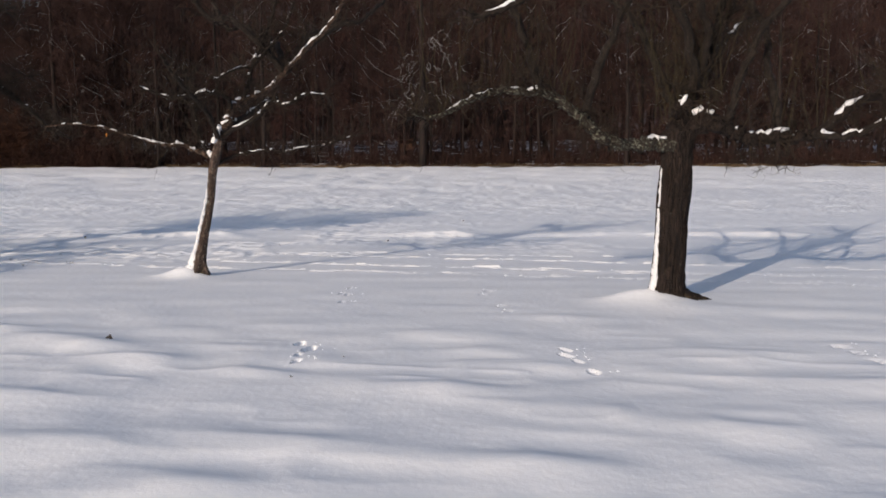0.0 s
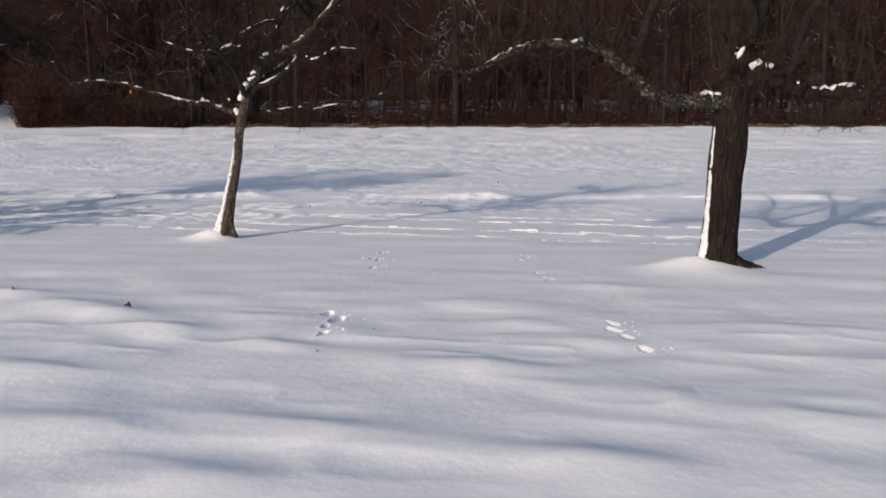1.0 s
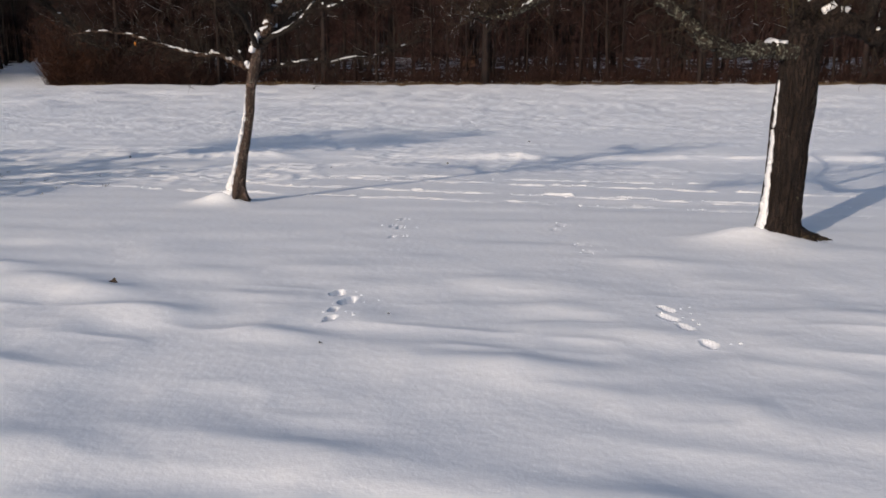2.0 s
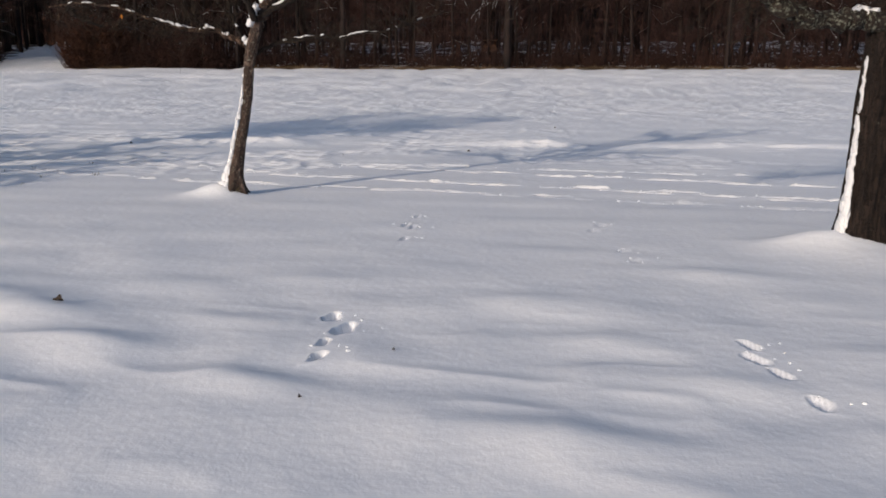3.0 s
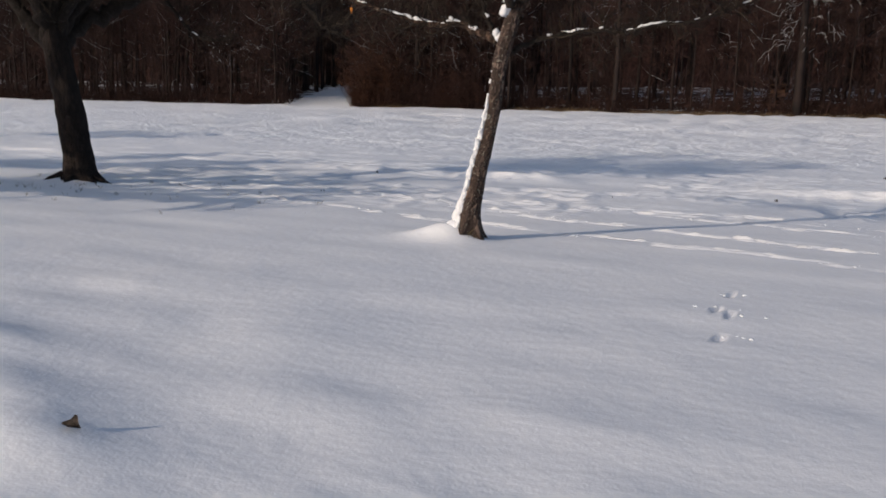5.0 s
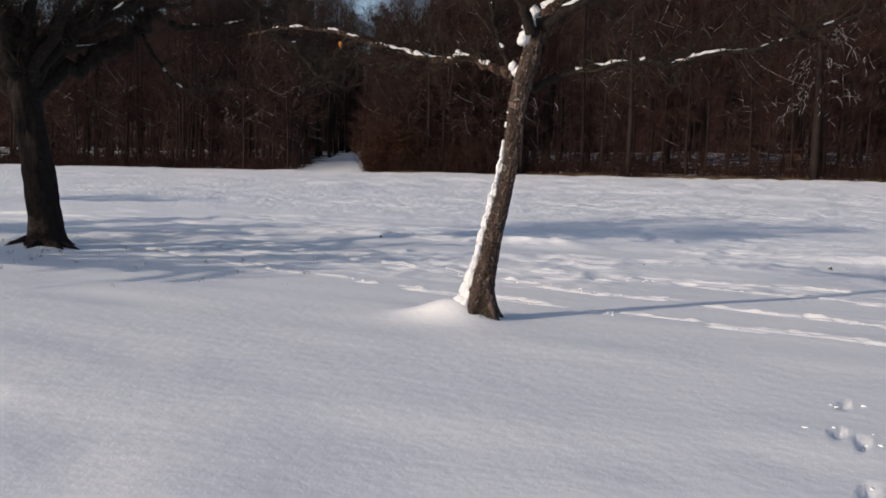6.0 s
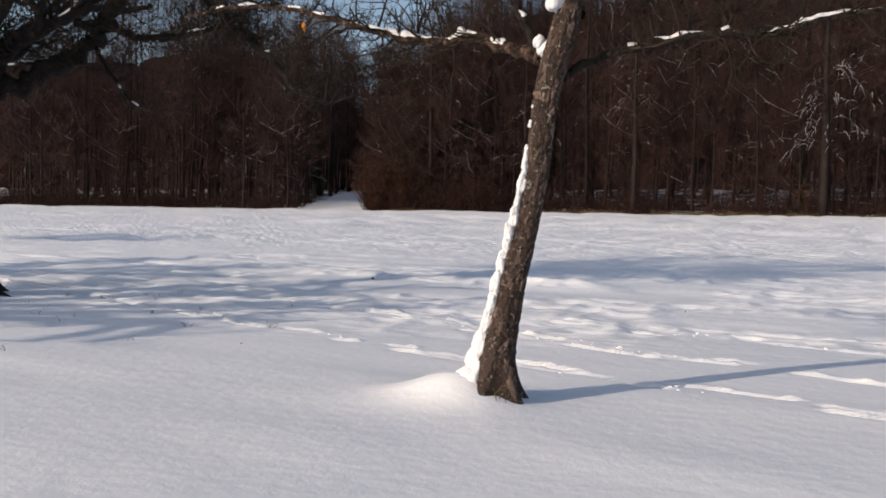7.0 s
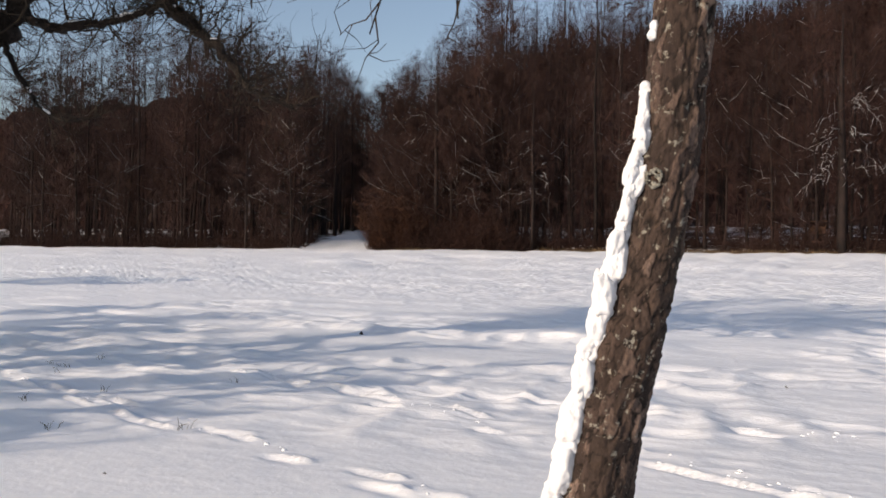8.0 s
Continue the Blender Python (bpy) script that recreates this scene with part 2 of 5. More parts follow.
def ground_z(x, y):
    x, y = np.asarray(x, float), np.asarray(y, float)
    z = np.interp(y, [-80, 0, 18, 21.8, 23.0, 24.5, 31, 50, 110, 118, 130, 170, 260, 420, 1600], [0, 0, 0.02, 0.07, 0.09, 0.13, 0.33, 0.95, 3.25, 4.0, 5.2, 8.8, 15, 22, 26])
    # small drifts
    near = 1 - step(y, 9.0, 13.5)
    z = z + near * (0.009 * vnoise((x - 0.1 * y) / 0.9, (y + 0.1 * x) / 0.45, 1) + 0.011 * vnoise(x / 0.44 + 7, y / 0.40, 2))
    z = z + (1 - step(y, 7.0, 10.0)) * 0.016 * (0.4 - np.abs(vnoise((x - 0.15 * y) / 0.62, (y + 0.15 * x) / 0.34, 12)))
    calm = step(y, 8.0, 12.0) * (1 - step(y, 14.0, 17.0))
    z = z + calm * 0.012 * vnoise(x / 1.5 + 3, y / 0.5, 3)
    for mx, my, lx, ly, hh in MOUNDS:
        du, dw = 0.96 * (x - mx) - 0.18 * (y - my), 0.18 * (x - mx) + 0.96 * (y - my)
        dw = np.where(dw > 0, dw * 1.25, dw)
        lx, ly = 0.78 * lx, 0.85 * ly
        z = z + 0.72 * hh * np.exp(-(du / lx) ** 2 - (dw / ly) ** 2)
    # trampled strip and ploughed bank
    rough = step(y, 14.5, 19.0) * (1 - step(y, 26.0, 32.0))
    left = 0.5 + 0.5 * step(-x, 0.0, 6.0)
    z = z + rough * left * (0.032 * vnoise(x / 1.5, y / 0.8, 4) + step(vnoise(x / 2.5, y / 1.2, 16), -0.15, 0.35) * (0.07 * (0.45 - np.abs(vnoise(x / 0.5, y / 0.4, 5))) + 0.03 * (0.4 - np.abs(vnoise(x / 0.25, y / 0.22, 15)))))
    # scalloped front of the ploughed bank
    foot = 22.15 + 0.45 * vnoise(x / 6, y * 0, 6) + 0.16 * vnoise(x / 0.9, y * 0, 26) + 0.07 * vnoise(x / 0.33, y * 0, 27)
    z = z + (0.032 + 0.05 * vnoise(x / 1.3, y * 0, 28)) * step(x, -9.0, -3.0) * step(y - foot, 0.0, 0.42) * (1 - step(y - foot, 0.7, 4.5))
    ridge = 22.6 + 0.5 * vnoise(x / 6, y * 0, 6)
    z = z + rough * 0.075 * np.exp(-((y - ridge) / 0.36) ** 2) * np.maximum(0, 0.55 + 0.9 * vnoise(x / 2.2, y * 0, 7))
    far = step(y, 26, 36) * (1 - step(y, 108, 112))
    z = z + far * ((0.05 * vnoise(x / 0.9, y / 0.75, 8) + 0.035 * vnoise(x / 0.5, y / 0.5, 18)) * (1 - step(y, 50, 75)) + step(y, 40, 60) * 0.24 * vnoise(x / 2.4, y / 1.8, 19))
    z = z + step(y, 112, 130) * 0.35 * vnoise(x / 7, y / 7, 9)
    # drifts at the foot of the trunks
    for (tx, ty), hh, wide in ((TREE1, 0.12, 0.27), (TREE2, 0.085, 0.40), (TREE3, 0.13, 0.42)):
        z = z + hh * np.exp(-(np.hypot(x - tx + 0.75 * wide, (y - ty + 0.06) * 1.3) / wide) ** 2)
        z = z + hh * 0.4 * np.exp(-((x - tx + 1.6 * wide) / (1.2 * wide)) ** 2 - ((y - ty + 0.05) / 0.25) ** 2)
    for px, py, a, b, turn in PRINTS:
        c, s = math.cos(radians(turn)), math.sin(radians(turn))
        a, b = (a, b) if py < 8.2 else (0.8 * a, 0.8 * b)
        d = np.sqrt(((c * (x - px) + s * (y - py)) / a) ** 2 + ((c * (y - py) - s * (x - px)) / b) ** 2) * (1 + 0.28 * vnoise(x / 0.05 + px, y / 0.05, 24))
        z = z - (0.065 if abs(px + 1.35) < 0.1 and py < 8.2 else 0.024) * (1 - step(d, 0.74, 0.98)) + 0.004 * np.exp(-((d - 1.2) / 0.2) ** 2) * (0.6 + vnoise(x / 0.04, y / 0.04, 21))
    rng = random.Random(5)
    for (x0, y0), (x1, y1), st in TRAILS:
        n = int(math.hypot(x1 - x0, y1 - y0) / st)
        c, s = (x1 - x0) / (n * st), (y1 - y0) / (n * st)
        along, across = c * (x - x0) + s * (y - y0), c * (y - y0) - s * (x - x0)
        near = (along > 0) & (along < n * st) & (np.abs(across) < 0.4)
        if near.any():
            u, w = along[near], across[near]
            w = w + 0.07 * vnoise(u / 0.55, u * 0 + x0, 34) + 0.03 * vnoise(u / 0.13, u * 0 + x0, 35)
            mask = step(vnoise(u / 0.5, u * 0 + y0, 36), -0.25, 0.15)
            crumbs = np.maximum(0, 0.6 + 1.2 * vnoise(u / 0.07, w / 0.05, 37))
            z[near] += mask * (0.013 * crumbs * np.exp(-((w - 0.03) / 0.03) ** 2) - 0.015 * np.exp(-((w + 0.035) / 0.04) ** 2))
        for i in range(n):
            f = (i + 0.5 + rng.uniform(-0.4, 0.4)) / n
            side = 0.10 * (1 if i % 2 else -1) + rng.uniform(-0.05, 0.05)
            px, py = x0 + (x1 - x0) * f - s * side, y0 + (y1 - y0) * f + c * side
            a, b, up = rng.uniform(0.16, 0.5), rng.uniform(0.03, 0.048), rng.uniform(0.012, 0.024)
            sel = (np.abs(x - px) < 0.9) & (np.abs(y - py) < 0.6)
            if not sel.any():
                continue
            dx, dy = x[sel] - px, y[sel] - py
            al, ac = (c * dx + s * dy) / a, (c * dy - s * dx) / b
            lumps = np.maximum(0.1, 0.8 + 1.1 * vnoise(x[sel] / 0.14, y[sel] / 0.09, 22) + 0.9 * vnoise(x[sel] / 0.07, y[sel] / 0.05, 23))
            ac = ac + 0.35 * vnoise(x[sel] / 0.16, y[sel] / 0.5, 29)
            z[sel] += (1 - step(np.abs(al), 0.75, 1.1)) * (0.8 * up * lumps * np.exp(-np.where(ac < 0.3, (ac - 0.3) / 0.5, (ac - 0.3) / 1.5) ** 2) - up * 1.1 * step(ac, -2.6, -1.5) * (1 - step(ac, -0.45, 0.15)) * (0.7 + 0.5 * vnoise(x[sel] / 0.13, y[sel] / 0.1, 30)))
    return z


def gz(x, y):
    return float(ground_z(np.array([x]), np.array([y]))[0])


def lines(*spans):
    out = []
    for a, b, st in spans:
        out.append(np.arange(a, b, st))
    out.append(np.array([spans[-1][1]]))
    return np.concatenate(out)


def mesh_object(name, verts, faces, mat, parent=None, label="", smooth=True):
    me = bpy.data.meshes.new(name)
    me.from_pydata(verts, [], faces)
    me.materials.append(mat)
    if smooth:
        me.polygons.foreach_set("use_smooth", [True] * len(me.polygons))
    ob = new(name, me)
    if parent is not None:
        ob.parent = parent
        ob.matrix_parent_inverse = parent.matrix_basis.inverted()
    if label:
        ob["label"] = label
    return ob


def grid_mesh(name, xs, ys, height, mat, lift=0.0):
    gx, gy = np.meshgrid(xs, ys)
    v = np.stack([gx.ravel(), gy.ravel(), height(gx.ravel(), gy.ravel()) + lift], 1).astype(np.float32)
    nx, ny = len(xs), len(ys)
    a = (np.arange(ny - 1)[:, None] * nx + np.arange(nx - 1)[None, :]).ravel()
    f = np.stack([a, a + 1, a + nx + 1, a + nx], 1).astype(np.int32)
    me = bpy.data.meshes.new(name)
    me.vertices.add(len(v))
    me.vertices.foreach_set("co", v.ravel())
    me.loops.add(f.size)
    me.loops.foreach_set("vertex_index", f.ravel())
    me.polygons.add(len(f))
    me.polygons.foreach_set("loop_start", np.arange(0, f.size, 4, dtype=np.int32))
    me.polygons.foreach_set("use_smooth", np.ones(len(f), bool))
    me.update(calc_edges=True)
    me.materials.append(mat)
    return new(name, me)


gxs = lines((-1300, -300, 100), (-300, -140, 20), (-140, -40, 2.2), (-40, -16, 0.55), (-16, -11, 0.10), (-11, -5.2, 0.048), (-5.2, -1.6, 0.04), (-1.6, -1.1, 0.016), (-1.1, 0.98, 0.046),
            (0.98, 1.34, 0.018), (1.34, 4.2, 0.05), (4.2, 13, 0.11), (13, 30, 0.55), (30, 100, 2.2), (100, 300, 20), (300, 1300, 100))
gys = lines((-400, -40, 60), (-40, 2, 3), (2, 3.6, 0.2), (3.6, 6.6, 0.042), (6.6, 8.3, 0.018), (8.3, 13.0, 0.065), (13.0, 14.2, 0.065), (14.2, 18.2, 0.025), (18.2, 21.0, 0.07), (21, 24, 0.05), (24, 27, 0.09), (27, 45, 0.25), (45, 115, 0.9), (115, 200, 3), (200, 420, 20), (420, 1600, 120))
ground = tagged(grid_mesh("ground", gxs, gys, ground_z, M_GROUND), "snow-covered meadow with wind drifts, hare prints and footprints", "snow", kind="structure")


# ---- limbs, twigs and snow ----
class Acc:
    """Collects tubes into one mesh."""

    def __init__(self):
        self.v, self.f = [], []

    def tube(self, pts, radii, sides=5, wob=0.0, rng=None):
        pts = [Vector(p) for p in pts]
        base, n = len(self.v), len(pts)
        ref = None
        for i, p in enumerate(pts):
            d = (pts[min(i + 1, n - 1)] - pts[max(i - 1, 0)]).normalized()
            if ref is None:
                ref = d.orthogonal().normalized()
            ref = (ref - d * ref.dot(d)).normalized()
            other = d.cross(ref)
            for k in range(sides):
                a = 2 * math.pi * k / sides
                r = radii[i] * (1 + (rng.uniform(-wob, wob) if wob else 0))
                self.v.append(p + ref * (r * math.cos(a)) + other * (r * math.sin(a)))
        for i in range(n - 1):
            for k in range(sides):
                k2 = (k + 1) % sides
                self.f.append((base + i * sides + k, base + i * sides + k2, base + (i + 1) * sides + k2, base + (i + 1) * sides + k))
        if sides > 3:
            self.f.append(tuple(base + (n - 1) * sides + k for k in range(sides)))

    def make(self, name, mat, parent=None, label=""):
        return mesh_object(name, [tuple(p) for p in self.v], self.f, mat, parent, label)


def spline(pts, per=6):
    """A smooth line through the points."""
    p = [Vector(q) for q in pts]
    p = [p[0] * 2 - p[1]] + p + [p[-1] * 2 - p[-2]]
    out = []
    for i in range(1, len(p) - 2):
        for k in range(per):
            t = k / per
            a, b, c, d = p[i - 1], p[i], p[i + 1], p[i + 2]
            out.append(0.5 * (2 * b + (c - a) * t + (2 * a - 5 * b + 4 * c - d) * t * t + (3 * b - a - 3 * c + d) * t ** 3))
    out.append(p[-2])
    return out


def grow(acc, p, d, length, r, level, rng, lift=0.1, bend=0.25, kids=(5, 4, 3), tip=0.35, spread=(35, 75)):
    """A crooked branch with side branches."""
    n = (6, 4, 3, 2)[min(level, 3)]
    pts, q, dd = [Vector(p)], Vector(p), Vector(d).normalized()
    for i in range(n):
        dd = (dd + Vector((rng.gauss(0, bend), rng.gauss(0, bend), rng.gauss(0, bend) + lift))).normalized()
        q = q + dd * (length / n)
        pts.append(q.copy())
    acc.tube(pts, [r * (1 - (1 - tip) * i / n) for i in range(n + 1)], (6, 4, 3, 3)[min(level, 3)])
    if level >= len(kids):
        return
    for k in range(kids[level]):
        f = rng.uniform(0.2, 1.0) * n
        i = min(int(f), n - 1)
        at = pts[i].lerp(pts[i + 1], f - i)
        along = (pts[i + 1] - pts[i]).normalized()
        side = Quaternion(along, rng.uniform(0, 2 * math.pi)) @ along.orthogonal().normalized()
        ang = radians(rng.uniform(*spread))
        way = along * math.cos(ang) + side * math.sin(ang)
        grow(acc, at, way, length * rng.uniform(0.35, 0.65), max(r * 0.55, 0.0022), level + 1, rng, lift, bend, kids, tip, spread)


def snow_strip(acc, pts, radii, f0, f1, rng, fat=0.8, gap=0.12):
    """Lumps of snow lying on the upper side of a limb between two fractions of its length."""
    n = len(pts)
    i, run = int(f0 * (n - 1)), []
    runs = []
    while i <= int(f1 * (n - 1)):
        if rng.random() < gap:
            runs.append(run)
            run = []
        else:
            run.append(i)
        i += 1
    runs.append(run)
    for run in runs:
        if len(run) < 2:
            continue
        line, rad = [], []
        for j, i in enumerate(run):
            e = math.sin(math.pi * (j + 0.25) / (len(run) - 0.5)) ** 0.5
            rr = radii[i] * fat * rng.uniform(0.5, 1.15) * e + 0.002
            line.append(pts[i] + Vector((rng.uniform(-0.3, 0.3) * radii[i] - 0.25 * radii[i], -0.2 * radii[i], radii[i] * 0.62 + rr * 0.3)))
            rad.append(rr)
        acc.tube(line, rad, 8, 0.12, rng)


def limb(tree, name, ctrl, r0, r1, mat, rng, snow=None, twigs=None, twig_n=0, twig_len=0.5, twig_r=0.0095, lift=0.1, per=7, label="", power=1.0, gap=0.12, fat=0.8, kids=(4, 3)):
    pts = spline(ctrl, per)
    n = len(pts)
    rad = [(r0 + (r1 - r0) * (i / (n - 1)) ** power) * (1 + rng.uniform(-0.10, 0.12)) for i in range(n)]
    pts = [p + Vector((rng.gauss(0, 0.28), rng.gauss(0, 0.28), rng.gauss(0, 0.28))) * rad[i] for i, p in enumerate(pts)]
    acc = Acc()
    acc.tube(pts, rad, 12, 0.08, rng)
    ob = acc.make(name, mat, tree, label)
    if snow:
        cover = Acc()
        for a, b in snow:
            snow_strip(cover, pts, rad, a, b, rng, fat, gap)
        if cover.v:
            tagged(cover.make("snow_cover", M_SNOW, ob, "broken strip of snow along the limb"), kind="stuff")
    if twigs is not None:
        for k in range(n * 2):
            i = rng.randrange(n // 6, n)
            w = Vector((rng.gauss(0, 1), rng.gauss(0, 1), rng.gauss(0.3, 0.8))).normalized()
            grow(twigs, pts[i], w, rng.uniform(0.06, 0.2), 0.005, 2, rng, 0.05, 0.4, (0, 0, 2))
        for k in range(twig_n):
            i = rng.randrange(max(1, n // 5), n)
            along = (pts[i] - pts[i - 1]).normalized()
            side = Quaternion(along, rng.uniform(0, 2 * math.pi)) @ along.orthogonal().normalized()
            way = along * rng.uniform(0.1, 0.9) + side + Vector((0, 0, rng.uniform(-0.2, 0.7)))
            grow(twigs, pts[i], way, twig_len * rng.uniform(0.5, 1.3), twig_r * rng.uniform(0.6, 1.2), 1, rng, lift, 0.36, (0,) + kids)
    return pts, rad


def trunk_mesh(tree, ctrl, radii, sides, step_len, mat, ridges, amp, flare, seed, grain=0.3, label="", flakes=0.0):
    """A trunk with bark ridges and root flare; ctrl are points up its middle. Flakes: how far bark plates stand proud."""
    pts = spline(ctrl, 10)
    length = sum((pts[i + 1] - pts[i]).length for i in range(len(pts) - 1))
    n = max(12, int(length / step_len))
    verts, faces, tones, gaps = [], [], [], []
    for i in range(n + 1):
        f = i / n * (len(pts) - 1)
        k = min(int(f), len(pts) - 2)
        p = pts[k].lerp(pts[k + 1], f - k)
        r = float(np.interp(i / n, [q[0] for q in radii], [q[1] for q in radii]))
        h = i / n * length
        for s in range(sides):
            a = 2 * math.pi * s / sides
            c = Vector((math.cos(a), math.sin(a), 0))
            root = flare * math.exp(-h / 0.10) * (1 + 0.55 * math.cos(5 * a + seed))
            big = noise.noise(Vector((c.x * 1.3, c.y * 1.3, h * 2.2 + seed)))
            fine = noise.noise(Vector((c.x * ridges, c.y * ridges, h * ridges * grain * 1.8 + seed * 3)))
            crack = -abs(noise.noise(Vector((c.x * ridges * 0.8 + 5, c.y * ridges * 0.8, h * ridges * grain + seed))))
            rr = r * (1 + 0.10 * big) + root + amp * (fine * 0.6 + crack * 1.4)
            if flakes:
                q = Vector((c.x * r * 33, c.y * r * 33, h * 15 + seed))
                w = noise.noise_vector(q * 1.3) * 0.42 + noise.noise_vector(q * 3.4) * 0.16
                far, seeds = noise.voronoi(q + w)
                edge = min(1.0, (far[1] - far[0]) / 0.24)
                tone = (math.sin(seeds[0].x * 12.9 + seeds[0].y * 78.2 + seeds[0].z * 37.7) * 43758.5) % 1.0
                rr += flakes * (edge ** 0.6 * (0.25 + 0.75 * tone) - 0.45) + 0.004 * noise.noise(q * 5)
                tones.append(tone)
                gaps.append(1 - edge)
            verts.append(tuple(p + c * rr))
    for i in range(n):
        for s in range(sides):
            s2 = (s + 1) % sides
            faces.append((i * sides + s, i * sides + s2, (i + 1) * sides + s2, (i + 1) * sides + s))
    faces.append(tuple(n * sides + s for s in range(sides)))
    ob = mesh_object("trunk", verts, faces, mat, tree, label)
    if flakes:
        for key, values in (("plate", tones), ("seam", gaps)):
            ob.data.attributes.new(key, "FLOAT", "POINT").data.foreach_set("value", values)
    return ob, pts


def blob(acc_v, acc_f, centre, size, rng, seed, squash=1.0):
    """One rounded, uneven clump, added to a pair of lists."""
    bm = bmesh.new()
    bmesh.ops.create_icosphere(bm, subdivisions=3, radius=1.0)
    base = len(acc_v)
    for v in bm.verts:
        k = 1 + 0.22 * noise.noise(v.co * 1.7 + Vector((seed, 0, 0))) + 0.18 * noise.noise(v.co * 3.6 + Vector((0, seed, 0))) + 0.07 * noise.noise(v.co * 9 + Vector((0, 0, seed)))
        acc_v.append((centre[0] + v.co.x * size[0] * k, centre[1] + v.co.y * size[1] * k, centre[2] + v.co.z * size[2] * k))
    for f in bm.faces:
        acc_f.append(tuple(base + v.index for v in f.verts))
    bm.free()


def clump(acc_v, acc_f, centre, size, seed, tilt):
    """A broken, squarish lump of wind-packed snow, added to a pair of lists."""
    bm = bmesh.new()
    bmesh.ops.create_icosphere(bm, subdivisions=4 if max(size) > 0.007 else 2, radius=1.0)
    base, c, s = len(acc_v), math.cos(radians(tilt)), math.sin(radians(tilt))
    for v in bm.verts:
        p = v.co
        q = 1 / (abs(p.x) ** 2.4 + abs(p.y) ** 2.4 + abs(p.z) ** 2.4) ** (1 / 2.4)
        o = Vector((seed, seed * 0.7, -seed))
        k = q * (1 + 0.26 * noise.noise(p * 1.5 + o) + 0.2 * abs(noise.noise(p * 3.1 + o)) + 0.09 * noise.noise(p * 7 + o) + 0.07 * noise.noise(p * 15 + o) + 0.04 * noise.noise(p * 27 + o))
        x, z = p.x * size[0] * k, p.z * size[2] * k
        acc_v.append((centre[0] + c * x + s * z, centre[1] + p.y * size[1] * k, centre[2] + c * z - s * x))
    for f in bm.faces:
        acc_f.append(tuple(base + v.index for v in f.verts))
    bm.free()


def thing(name, x, y, label, category, group="", z=None):
    ob = new(name)
    ob.empty_display_size = 0.2
    ob.matrix_basis = pose(x, y, gz(x, y) if z is None else z)
    return tagged(ob, label, category, group)


